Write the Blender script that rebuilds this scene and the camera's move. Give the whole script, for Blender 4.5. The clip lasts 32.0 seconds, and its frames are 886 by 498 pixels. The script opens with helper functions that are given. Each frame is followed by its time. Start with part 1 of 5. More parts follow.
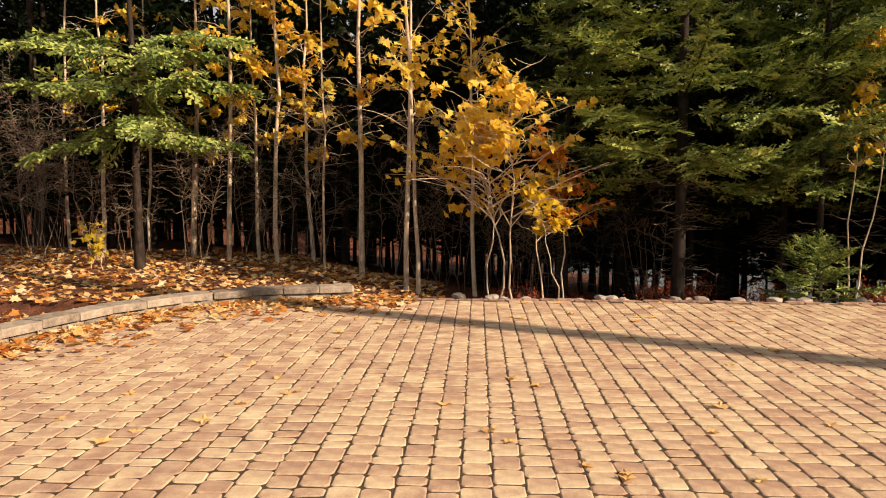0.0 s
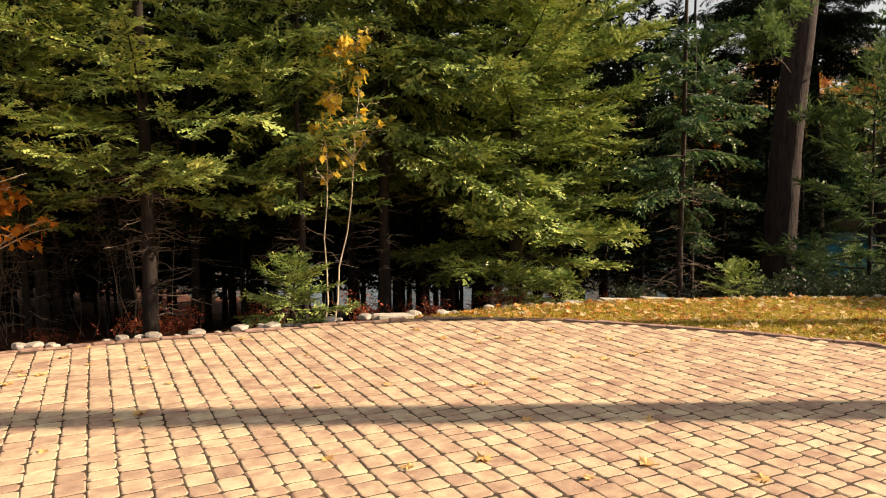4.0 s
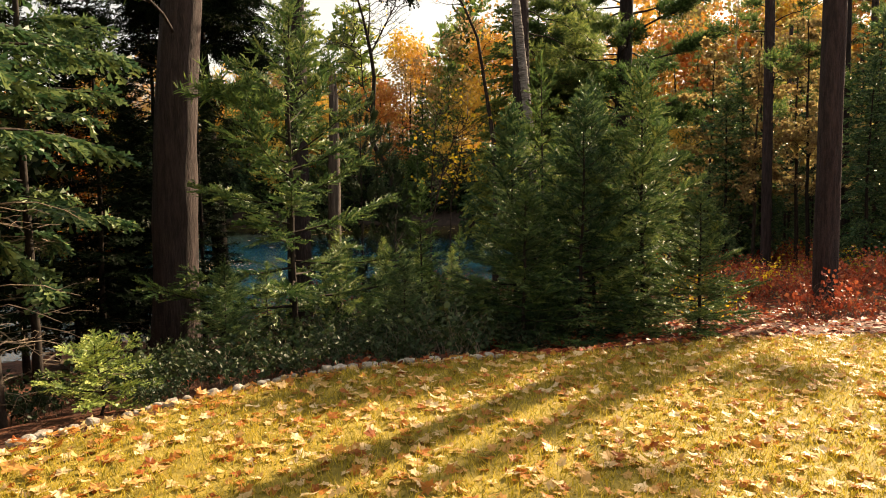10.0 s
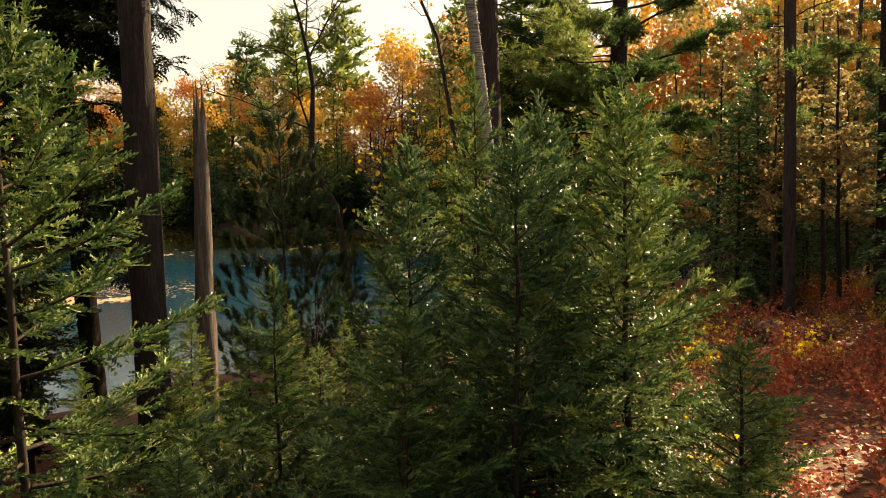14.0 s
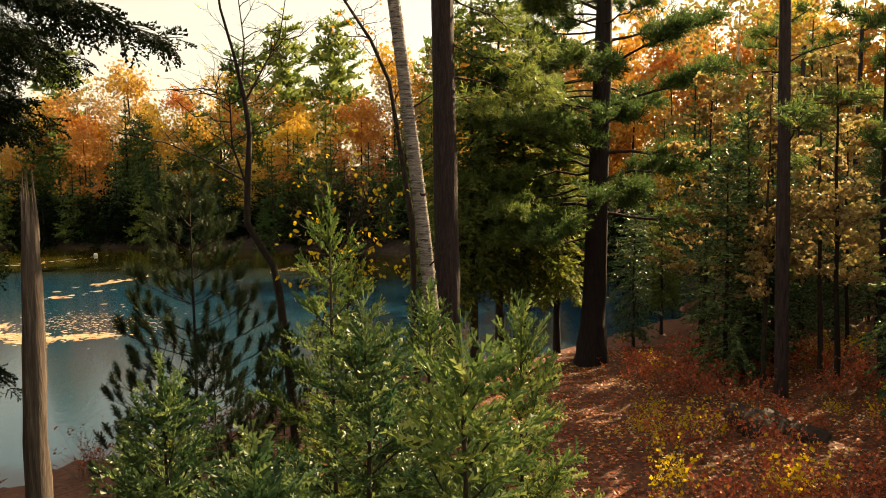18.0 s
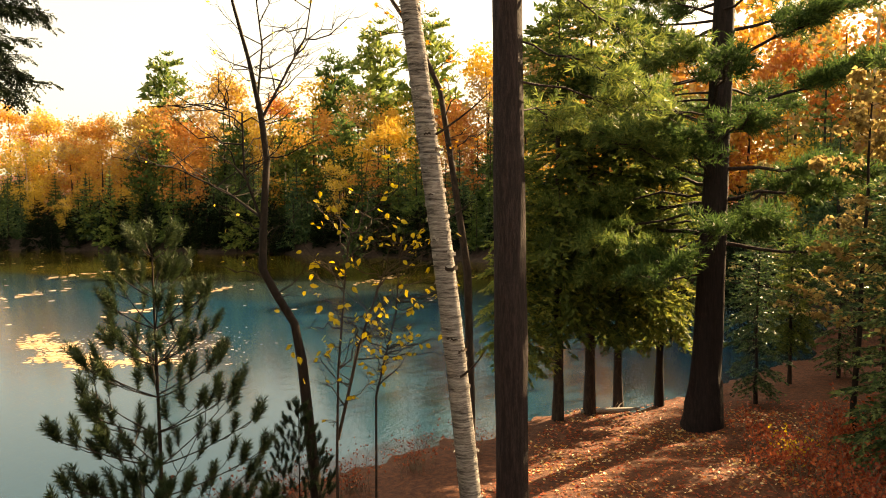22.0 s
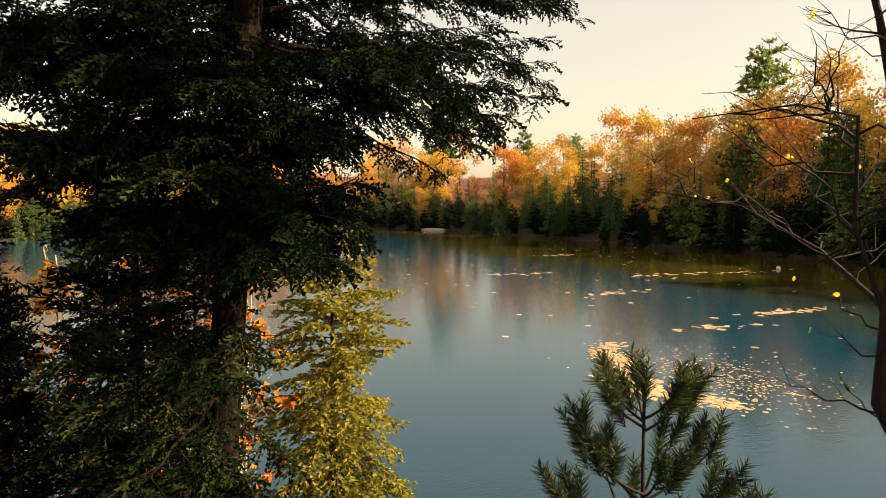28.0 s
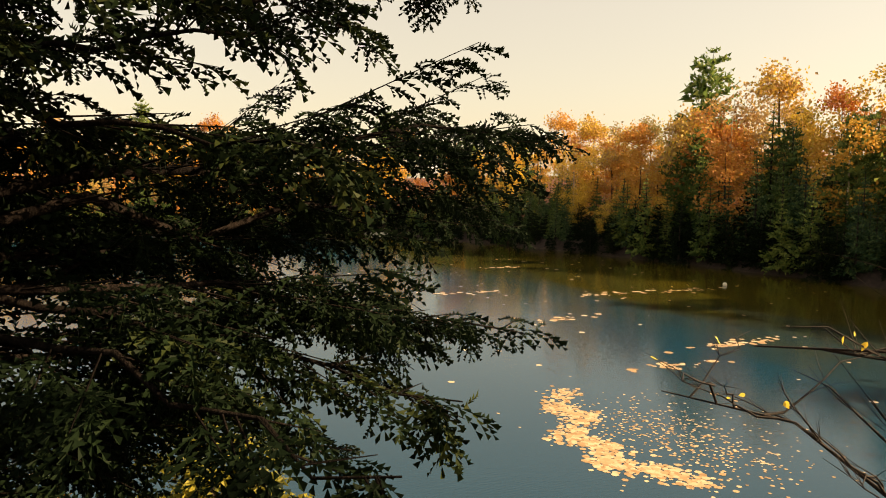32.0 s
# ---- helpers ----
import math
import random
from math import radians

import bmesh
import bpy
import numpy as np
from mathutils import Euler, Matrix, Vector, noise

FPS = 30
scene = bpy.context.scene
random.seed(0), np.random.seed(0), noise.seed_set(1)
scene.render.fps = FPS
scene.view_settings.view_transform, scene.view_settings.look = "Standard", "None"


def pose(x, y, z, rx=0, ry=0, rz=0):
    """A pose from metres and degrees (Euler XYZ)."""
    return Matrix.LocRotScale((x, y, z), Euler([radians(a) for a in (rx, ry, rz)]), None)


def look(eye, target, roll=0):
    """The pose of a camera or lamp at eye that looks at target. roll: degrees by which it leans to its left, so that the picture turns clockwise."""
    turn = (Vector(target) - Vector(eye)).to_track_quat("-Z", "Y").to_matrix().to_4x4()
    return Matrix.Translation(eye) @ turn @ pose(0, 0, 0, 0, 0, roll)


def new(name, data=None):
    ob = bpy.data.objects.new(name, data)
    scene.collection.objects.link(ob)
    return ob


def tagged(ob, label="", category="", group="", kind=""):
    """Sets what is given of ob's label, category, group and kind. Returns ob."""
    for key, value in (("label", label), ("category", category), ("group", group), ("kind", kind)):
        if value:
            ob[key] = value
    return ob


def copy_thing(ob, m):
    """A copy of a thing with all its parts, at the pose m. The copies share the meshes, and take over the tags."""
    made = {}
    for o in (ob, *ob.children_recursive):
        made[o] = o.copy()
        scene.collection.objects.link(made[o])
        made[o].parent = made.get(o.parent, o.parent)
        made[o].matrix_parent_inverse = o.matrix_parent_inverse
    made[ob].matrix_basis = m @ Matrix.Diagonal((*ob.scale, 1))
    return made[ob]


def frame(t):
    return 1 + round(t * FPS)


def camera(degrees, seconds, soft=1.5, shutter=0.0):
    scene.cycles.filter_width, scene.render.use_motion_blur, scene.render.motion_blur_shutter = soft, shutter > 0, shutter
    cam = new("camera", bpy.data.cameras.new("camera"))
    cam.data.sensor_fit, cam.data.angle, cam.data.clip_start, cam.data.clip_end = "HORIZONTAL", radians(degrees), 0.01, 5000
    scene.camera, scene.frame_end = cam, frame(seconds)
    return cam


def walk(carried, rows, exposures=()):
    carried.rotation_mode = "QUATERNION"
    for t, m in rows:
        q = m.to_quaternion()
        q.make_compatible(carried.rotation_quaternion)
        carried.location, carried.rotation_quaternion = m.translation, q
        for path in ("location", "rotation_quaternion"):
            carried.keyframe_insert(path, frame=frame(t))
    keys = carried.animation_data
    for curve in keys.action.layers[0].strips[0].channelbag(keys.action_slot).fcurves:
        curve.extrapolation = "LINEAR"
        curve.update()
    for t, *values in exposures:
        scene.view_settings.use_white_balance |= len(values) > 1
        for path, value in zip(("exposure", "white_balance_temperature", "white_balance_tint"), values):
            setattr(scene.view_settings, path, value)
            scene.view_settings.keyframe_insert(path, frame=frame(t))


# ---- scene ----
# The camera: one glide from the patio over the lawn, up past the young spruces and out towards the lake.
cam = camera(64.4, 32.0, 1.0)
METRES, EYE, TILT, LEAN, TURN = 33.0, 1.5, -5.0, 0.0, 0.0
ROWS = [
    (0.0, 0.0, 0.0, 0.0, 0.0, 0.0, -0.0),
    (0.5, 0.0128, 0.0034, 0.0007, -5.3, 0.02, 0.49),
    (1.0, 0.025, 0.0069, 0.0016, -10.19, 0.01, 0.92),
    (1.5, 0.0362, 0.0099, 0.0024, -15.1, -0.01, 1.37),
    (2.0, 0.0459, 0.0127, 0.0032, -18.88, -0.04, 1.73),
    (2.5, 0.0549, 0.0154, 0.0041, -22.1, -0.12, 2.03),
    (3.0, 0.0626, 0.018, 0.0049, -25.14, -0.25, 2.35),
    (3.5, 0.0696, 0.0208, 0.0056, -27.31, -0.32, 2.57),
    (5.5, 0.1006, 0.0484, 0.0087, -35.91, -0.64, 3.34),
    (6.0, 0.1101, 0.0601, 0.0103, -39.29, -0.88, 3.57),
    (6.5, 0.1203, 0.0713, 0.0113, -43.34, -1.04, 3.81),
    (7.0, 0.1319, 0.0825, 0.0128, -47.87, -1.35, 4.11),
    (7.5, 0.1447, 0.0932, 0.014, -53.56, -1.76, 4.43),
    (8.0, 0.159, 0.1029, 0.0153, -59.79, -2.22, 4.69),
    (8.5, 0.1746, 0.1111, 0.0164, -66.43, -2.73, 4.94),
    (9.0, 0.1907, 0.1176, 0.0171, -72.02, -3.24, 5.15),
    (9.5, 0.2083, 0.1228, 0.0176, -74.84, -3.48, 5.27),
    (10.0, 0.2276, 0.1277, 0.018, -75.44, -3.53, 5.36),
    (10.5, 0.2491, 0.132, 0.0184, -75.41, -3.52, 5.45),
    (11.0, 0.2708, 0.1349, 0.0195, -75.37, -3.52, 5.49),
    (11.5, 0.2906, 0.1354, 0.0231, -75.36, -3.53, 5.56),
    (12.0, 0.3095, 0.1338, 0.0268, -75.34, -3.5, 5.65),
    (12.5, 0.3271, 0.1308, 0.0304, -75.31, -3.49, 5.72),
    (13.0, 0.3439, 0.127, 0.0354, -75.31, -3.45, 5.8),
    (13.5, 0.36, 0.1228, 0.0402, -75.32, -3.41, 5.9),
    (14.0, 0.3747, 0.1182, 0.0453, -75.32, -3.41, 5.92),
    (14.5, 0.3881, 0.1141, 0.0496, -75.33, -3.34, 5.97),
    (16.5, 0.4226, 0.1031, 0.0639, -75.43, -2.74, 5.35),
    (17.0, 0.4332, 0.0991, 0.0724, -75.43, -2.75, 5.35),
    (17.5, 0.4449, 0.0956, 0.0807, -75.41, -2.75, 5.31),
    (18.0, 0.4571, 0.0936, 0.0868, -75.34, -2.74, 5.32),
    (18.5, 0.4705, 0.0926, 0.092, -75.16, -2.66, 5.34),
    (19.0, 0.4853, 0.0917, 0.096, -75.08, -2.57, 5.33),
    (19.5, 0.501, 0.0922, 0.0997, -75.06, -2.55, 5.34),
    (20.0, 0.5184, 0.0935, 0.1035, -74.99, -2.54, 5.32),
    (20.5, 0.5366, 0.0946, 0.1072, -74.7, -2.54, 5.28),
    (21.0, 0.5561, 0.0975, 0.1101, -73.71, -2.44, 5.27),
    (21.5, 0.5773, 0.1018, 0.1119, -70.99, -2.16, 5.19),
    (22.0, 0.5965, 0.106, 0.1144, -67.35, -1.92, 5.01),
    (22.5, 0.6147, 0.1094, 0.1155, -63.36, -1.51, 4.84),
    (23.0, 0.6325, 0.1136, 0.118, -59.48, -1.28, 4.64),
    (23.5, 0.648, 0.1188, 0.1198, -55.37, -0.98, 4.42),
    (24.0, 0.6625, 0.1259, 0.1216, -50.41, -0.67, 4.04),
    (24.5, 0.6735, 0.1363, 0.1238, -45.71, -0.43, 3.69),
    (25.0, 0.6827, 0.1469, 0.1255, -42.04, -0.24, 3.42),
    (25.5, 0.6926, 0.1587, 0.1278, -38.71, -0.09, 3.17),
    (26.0, 0.7042, 0.1706, 0.13, -35.36, 0.01, 2.86),
    (26.5, 0.7152, 0.1829, 0.1342, -31.91, 0.13, 2.54),
    (28.5, 0.7493, 0.2319, 0.1642, -19.94, 0.28, 1.49),
    (29.0, 0.7566, 0.2444, 0.1756, -19.57, 0.27, 1.44),
    (29.5, 0.7636, 0.2583, 0.1886, -19.63, 0.13, 1.38),
    (30.0, 0.7703, 0.2721, 0.2, -20.0, 0.03, 1.28),
    (30.5, 0.7764, 0.2844, 0.2075, -21.92, -0.03, 1.33),
    (31.0, 0.7824, 0.2958, 0.2161, -23.17, -0.09, 1.48),
    (31.5, 0.7876, 0.3087, 0.2272, -23.31, -0.15, 1.47),
    (32.0, 0.7933, 0.322, 0.2348, -26.16, -0.29, 1.47),
]
walk(cam, [(t, pose(0, 0, EYE, TILT, LEAN, TURN) @ pose(METRES * x, METRES * y, METRES * z, 90 + pitch, roll, yaw)) for t, x, y, z, yaw, pitch, roll in ROWS],
     [(0.0, 0.62, 7400, 20), (3.5, 0.96, 7200, 16), (6.0, 1.22, 7200, 13), (9.0, 1.4, 7700, 14), (11.5, 1.85, 8100, 13), (13.0, 2.0, 8050, 13), (14.0, 1.6, 9000, 13), (17.0, 1.6, 9600, 12), (19.0, 1.8, 10000, 12), (21.0, 2.3, 10600, 13), (23.0, 1.8, 10400, 14), (24.5, 1.28, 8800, 13), (26.0, 1.14, 8300, 13), (29.0, 1.64, 9100, 14), (32.0, 1.4, 9500, 15)])

# ---- light: low autumn sun and a hazy sky ----
SUN_AZ, SUN_EL = math.atan2(1.0, -0.53), radians(30)   # azimuth from +y towards +x
world = bpy.data.worlds.new("sky")
scene.world = world
world.use_nodes = True
wn = world.node_tree.nodes
sky = wn.new("ShaderNodeTexSky")
sky.sky_type, sky.sun_disc = "NISHITA", False
sky.sun_elevation, sky.sun_rotation = SUN_EL, SUN_AZ
sky.air_density, sky.dust_density, sky.ozone_density = 1.2, 1.8, 0.0
wn["Background"].inputs["Strength"].default_value = 0.06
haze = wn.new("ShaderNodeMix")
haze.data_type = "RGBA"
haze.inputs[0].default_value, haze.inputs[7].default_value = 0.42, (7.0, 7.0, 6.6, 1)
world.node_tree.links.new(sky.outputs["Color"], haze.inputs[6])
world.node_tree.links.new(haze.outputs[2], wn["Background"].inputs["Color"])
sun = new("sun", bpy.data.lights.new("sun", "SUN"))
sun.data.energy, sun.data.angle, sun.data.color = 5.0, radians(0.53), (1.0, 0.84, 0.62)
sun_to = Vector((math.sin(SUN_AZ) * math.cos(SUN_EL), math.cos(SUN_AZ) * math.cos(SUN_EL), math.sin(SUN_EL)))
sun.matrix_world = look(sun_to * 60, (0, 0, 0))

# ---- materials ----
def node_mat(name):
    m = bpy.data.materials.new(name)
    m.use_nodes = True
    return m, m.node_tree.nodes, m.node_tree.links, m.node_tree.nodes["Principled BSDF"]


def ramp(nodes, stops):
    r = nodes.new("ShaderNodeValToRGB")
    els = r.color_ramp.elements
    while len(els) < len(stops):
        els.new(0.5)
    for e, (p, c) in zip(els, stops):
        e.position, e.color = p, (*c, 1)
    return r


def leaf_mat(name, stops, glow=0.35, rough=0.5, tree_share=0.45, spec=0.2):
    """Foliage: the colour varies from tree to tree and from leaf to leaf, and light passes through."""
    m, n, l, b = node_mat(name)
    info, geo = n.new("ShaderNodeObjectInfo"), n.new("ShaderNodeNewGeometry")
    mixv = n.new("ShaderNodeMix")
    mixv.inputs[0].default_value = 1 - tree_share
    l.new(info.outputs["Random"], mixv.inputs[2])
    l.new(geo.outputs["Random Per Island"], mixv.inputs[3])
    r = ramp(n, stops)
    l.new(mixv.outputs[0], r.inputs[0])
    l.new(r.outputs[0], b.inputs["Base Color"])
    b.inputs["Roughness"].default_value = rough
    b.inputs["Specular IOR Level"].default_value = spec
    tr = n.new("ShaderNodeBsdfTranslucent")
    l.new(r.outputs[0], tr.inputs["Color"])
    mx = n.new("ShaderNodeMixShader")
    mx.inputs[0].default_value = glow
    l.new(b.outputs[0], mx.inputs[1])
    l.new(tr.outputs[0], mx.inputs[2])
    l.new(mx.outputs[0], n["Material Output"].inputs[0])
    return m


def rough_mat(name, stops, scale=(6, 6, 6), detail=8, bump=0.4, rough=0.85, bump_scale=30, dist=0.02, spread=True):
    """Stone, soil, bark: two scales of noise in colour, and relief."""
    m, n, l, b = node_mat(name)
    tc, mp = n.new("ShaderNodeTexCoord"), n.new("ShaderNodeMapping")
    mp.inputs["Scale"].default_value = scale
    l.new(tc.outputs["Object"], mp.inputs[0])
    t1, t2 = n.new("ShaderNodeTexNoise"), n.new("ShaderNodeTexNoise")
    t1.inputs["Scale"].default_value, t1.inputs["Detail"].default_value = 1.0, detail
    t1.inputs["Roughness"].default_value = 0.65
    t2.inputs["Scale"].default_value, t2.inputs["Detail"].default_value = bump_scale / 6, 4
    l.new(mp.outputs[0], t1.inputs[0])
    l.new(mp.outputs[0], t2.inputs[0])
    mixv = n.new("ShaderNodeMath")
    mixv.operation = "MULTIPLY_ADD"
    l.new(t2.outputs[0], mixv.inputs[0])
    mixv.inputs[1].default_value = 0.35
    l.new(t1.outputs[0], mixv.inputs[2])
    r = ramp(n, [(0.38 + 0.55 * p, c) for p, c in stops])
    if spread:
        info = n.new("ShaderNodeObjectInfo")
        ad = n.new("ShaderNodeMath")
        ad.operation = "MULTIPLY_ADD"
        l.new(info.outputs["Random"], ad.inputs[0])
        ad.inputs[1].default_value = 0.24
        sb = n.new("ShaderNodeMath")
        sb.operation = "SUBTRACT"
        l.new(mixv.outputs[0], sb.inputs[0])
        sb.inputs[1].default_value = 0.12
        l.new(sb.outputs[0], ad.inputs[2])
        l.new(ad.outputs[0], r.inputs[0])
    else:
        l.new(mixv.outputs[0], r.inputs[0])
    l.new(r.outputs[0], b.inputs["Base Color"])
    b.inputs["Roughness"].default_value = rough
    b.inputs["Specular IOR Level"].default_value = 0.25
    bp = n.new("ShaderNodeBump")
    bp.inputs["Strength"].default_value, bp.inputs["Distance"].default_value = bump, dist
    l.new(mixv.outputs[0], bp.inputs["Height"])
    l.new(bp.outputs[0], b.inputs["Normal"])
    return m


# Pine bark, darkened so the shade of the backlit trunks sits in the colour.
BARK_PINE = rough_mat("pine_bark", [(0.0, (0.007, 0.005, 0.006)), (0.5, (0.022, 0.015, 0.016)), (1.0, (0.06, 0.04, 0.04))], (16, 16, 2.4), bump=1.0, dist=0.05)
BARK_GREY = rough_mat("grey_bark", [(0.0, (0.15, 0.11, 0.075)), (0.45, (0.52, 0.42, 0.31)), (1.0, (0.78, 0.68, 0.53))], (14, 14, 5), bump=0.5)
BARK_DARK = rough_mat("dark_bark", [(0.0, (0.008, 0.006, 0.005)), (0.6, (0.024, 0.017, 0.014)), (1.0, (0.065, 0.045, 0.034))], (14, 14, 5), bump=0.7)
# Darker than hemlock bark: the trunk's shade is put into its colour.
BARK_HEM_SHADED = rough_mat("shaded_hemlock_bark", [(0.0, (0.004, 0.003, 0.003)), (0.6, (0.009, 0.007, 0.006)), (1.0, (0.03, 0.022, 0.019))], (14, 14, 4), bump=1.0, dist=0.04)
BARK_HEM_SHADED.node_tree.nodes["Principled BSDF"].inputs["Specular IOR Level"].default_value = 0.05
BARK_SNAG = rough_mat("weathered_wood", [(0.0, (0.025, 0.02, 0.018)), (0.5, (0.09, 0.07, 0.062)), (1.0, (0.24, 0.19, 0.165))], (18, 18, 1.2), bump=0.9, dist=0.04)
BIRCH_CURL = rough_mat("peeling_bark", [(0.0, (0.07, 0.06, 0.055)), (0.4, (0.18, 0.168, 0.16)), (1.0, (0.4, 0.38, 0.365))], (9, 9, 60), bump=0.4)
BARK_BIRCH = rough_mat("birch_bark", [(0.0, (0.015, 0.013, 0.013)), (0.4, (0.03, 0.026, 0.026)), (0.52, (0.085, 0.077, 0.075)), (0.66, (0.165, 0.153, 0.15)), (1.0, (0.36, 0.34, 0.325))], (4, 4, 42), bump=1.0, dist=0.03, detail=10)
TWIG_DEAD = rough_mat("dead_twigs", [(0.0, (0.06, 0.045, 0.035)), (1.0, (0.26, 0.2, 0.15))], (20, 20, 20), bump=0.1)
STONE = rough_mat("field_stone", [(0.0, (0.12, 0.10, 0.085)), (0.5, (0.36, 0.32, 0.28)), (1.0, (0.6, 0.55, 0.49))], (7, 7, 7), bump=0.6)
WALL_BLOCK = rough_mat("wall_block", [(0.0, (0.10, 0.085, 0.07)), (0.5, (0.27, 0.23, 0.19)), (1.0, (0.42, 0.37, 0.31))], (9, 9, 9), bump=0.7)
PAVER = rough_mat("concrete_paver", [(0.0, (0.27, 0.165, 0.125)), (0.4, (0.42, 0.285, 0.205)), (0.7, (0.53, 0.41, 0.28)), (1.0, (0.64, 0.54, 0.37))], (6, 6, 6), bump=0.9, dist=0.014, bump_scale=120)
EDGING = rough_mat("brick_edging", [(0.0, (0.13, 0.075, 0.06)), (0.5, (0.28, 0.17, 0.135)), (1.0, (0.42, 0.29, 0.23))], (7, 7, 7), bump=0.5)
SAND = rough_mat("joint_sand", [(0.0, (0.03, 0.02, 0.014)), (0.6, (0.07, 0.047, 0.032)), (1.0, (0.13, 0.11, 0.035))], (3, 3, 3), bump=0.6, spread=False)
LITTER = rough_mat("leaf_litter", [(0.0, (0.03, 0.013, 0.008)), (0.45, (0.09, 0.035, 0.022)), (1.0, (0.22, 0.08, 0.038))], (5, 5, 5), bump=1.0, dist=0.06, spread=False)
TURF = rough_mat("turf", [(0.0, (0.08, 0.07, 0.014)), (0.5, (0.25, 0.19, 0.035)), (1.0, (0.42, 0.31, 0.075))], (3, 3, 3), bump=1.0, dist=0.03, spread=False)
MUD = rough_mat("lake_bed", [(0.0, (0.04, 0.035, 0.012)), (0.5, (0.10, 0.085, 0.03)), (1.0, (0.17, 0.13, 0.055))], (0.2, 0.2, 0.2), spread=False)
# Near-black: the far bank's shade put into colour; also the boulders' own dark.
BANK_SHADE_BOULDER = rough_mat("bank_shade_and_boulder", [(0.0, (0.012, 0.009, 0.007)), (0.5, (0.03, 0.02, 0.016)), (1.0, (0.075, 0.05, 0.04))], (1.5, 1.5, 1.5), bump=0.8, spread=False)
FIR = leaf_mat("fir_needles", [(0.0, (0.03, 0.065, 0.02)), (0.5, (0.25, 0.34, 0.09)), (1.0, (0.56, 0.6, 0.18))], 0.18, rough=0.4, tree_share=0.2, spec=0.25)
# Lighter copy of the spruce needles: sun on the shoots put into the colour.
SPRUCE_SUNLIT = leaf_mat("sunlit_spruce_needles", [(0.0, (0.018, 0.05, 0.02)), (0.5, (0.085, 0.155, 0.05)), (1.0, (0.36, 0.42, 0.14))], 0.3, rough=0.4, tree_share=0.25, spec=0.22)
SPRUCE = leaf_mat("spruce_needles", [(0.0, (0.014, 0.045, 0.022)), (0.5, (0.045, 0.1, 0.042)), (1.0, (0.23, 0.3, 0.11))], 0.3, rough=0.4, tree_share=0.25, spec=0.22)
# Near-black needles: shade on the boughs and under the trees put into the colour.
HEMLOCK_SHADED = leaf_mat("shaded_hemlock_needles", [(0.0, (0.005, 0.010, 0.005)), (0.65, (0.008, 0.016, 0.007)), (1.0, (0.042, 0.052, 0.016))], 0.12, spec=0.03)
PINE = leaf_mat("pine_needles", [(0.0, (0.022, 0.058, 0.02)), (0.5, (0.085, 0.145, 0.042)), (1.0, (0.3, 0.34, 0.09))], 0.5)
REDPINE = leaf_mat("red_pine_needles", [(0.0, (0.012, 0.028, 0.014)), (0.6, (0.035, 0.06, 0.025)), (1.0, (0.10, 0.12, 0.04))], 0.2)
CEDAR = leaf_mat("cedar_scales", [(0.0, (0.05, 0.065, 0.014)), (0.4, (0.2, 0.195, 0.035)), (1.0, (0.56, 0.45, 0.085))], 0.5)
SHORE_CEDAR = leaf_mat("shore_cedar_scales", [(0.0, (0.025, 0.05, 0.014)), (0.5, (0.12, 0.165, 0.04)), (1.0, (0.42, 0.40, 0.09))], 0.5)
MAPLE = leaf_mat("yellow_maple_leaf", [(0.0, (0.6, 0.27, 0.03)), (0.25, (0.83, 0.56, 0.07)), (0.85, (0.9, 0.74, 0.16)), (1.0, (0.6, 0.56, 0.09))], 0.5)
ORANGE = leaf_mat("orange_leaf", [(0.0, (0.34, 0.08, 0.02)), (0.5, (0.6, 0.22, 0.03)), (1.0, (0.72, 0.42, 0.05))], 0.5)
YGREEN = leaf_mat("yellow_green_leaf", [(0.0, (0.42, 0.33, 0.03)), (0.5, (0.64, 0.45, 0.035)), (1.0, (0.74, 0.53, 0.05))], 0.5)
WOOD_LEAF = leaf_mat("woodland_leaf", [(0.0, (0.17, 0.10, 0.05)), (0.3, (0.32, 0.23, 0.10)), (0.65, (0.5, 0.39, 0.16)), (1.0, (0.23, 0.24, 0.085))], 0.42)
FAR_LEAF = leaf_mat("far_autumn_leaf", [(0.0, (0.40, 0.12, 0.06)), (0.12, (0.52, 0.21, 0.06)), (0.35, (0.62, 0.35, 0.07)), (0.6, (0.68, 0.47, 0.08)), (0.78, (0.42, 0.26, 0.14)), (1.0, (0.22, 0.25, 0.06))], 0.3, tree_share=0.82)
FALLEN = leaf_mat("fallen_leaf", [(0.0, (0.28, 0.07, 0.02)), (0.25, (0.52, 0.22, 0.05)), (0.55, (0.66, 0.42, 0.17)), (1.0, (0.80, 0.66, 0.44))], 0.25, tree_share=0.1)
RED_LITTER = leaf_mat("rust_leaf", [(0.0, (0.13, 0.02, 0.015)), (0.5, (0.40, 0.08, 0.04)), (1.0, (0.56, 0.18, 0.075))], 0.25, tree_share=0.15)
GRASS = leaf_mat("grass_blade", [(0.0, (0.17, 0.16, 0.02)), (0.5, (0.44, 0.35, 0.045)), (1.0, (0.66, 0.5, 0.11))], 0.35, tree_share=0.0)
PADS = leaf_mat("lily_pad", [(0.0, (0.30, 0.18, 0.09)), (0.5, (0.46, 0.31, 0.18)), (1.0, (0.58, 0.45, 0.30))], 0.1, tree_share=0.0)

WATER, _n, _l, _b = node_mat("lake_water")
_b.inputs["Roughness"].default_value, _b.inputs["IOR"].default_value = 0.03, 1.33
_tc, _mp, _no, _bp = (_n.new(k) for k in ("ShaderNodeTexCoord", "ShaderNodeMapping", "ShaderNodeTexNoise", "ShaderNodeBump"))
_mp.inputs["Rotation"].default_value, _mp.inputs["Scale"].default_value = (0, 0, radians(25)), (0.8, 2.6, 1)
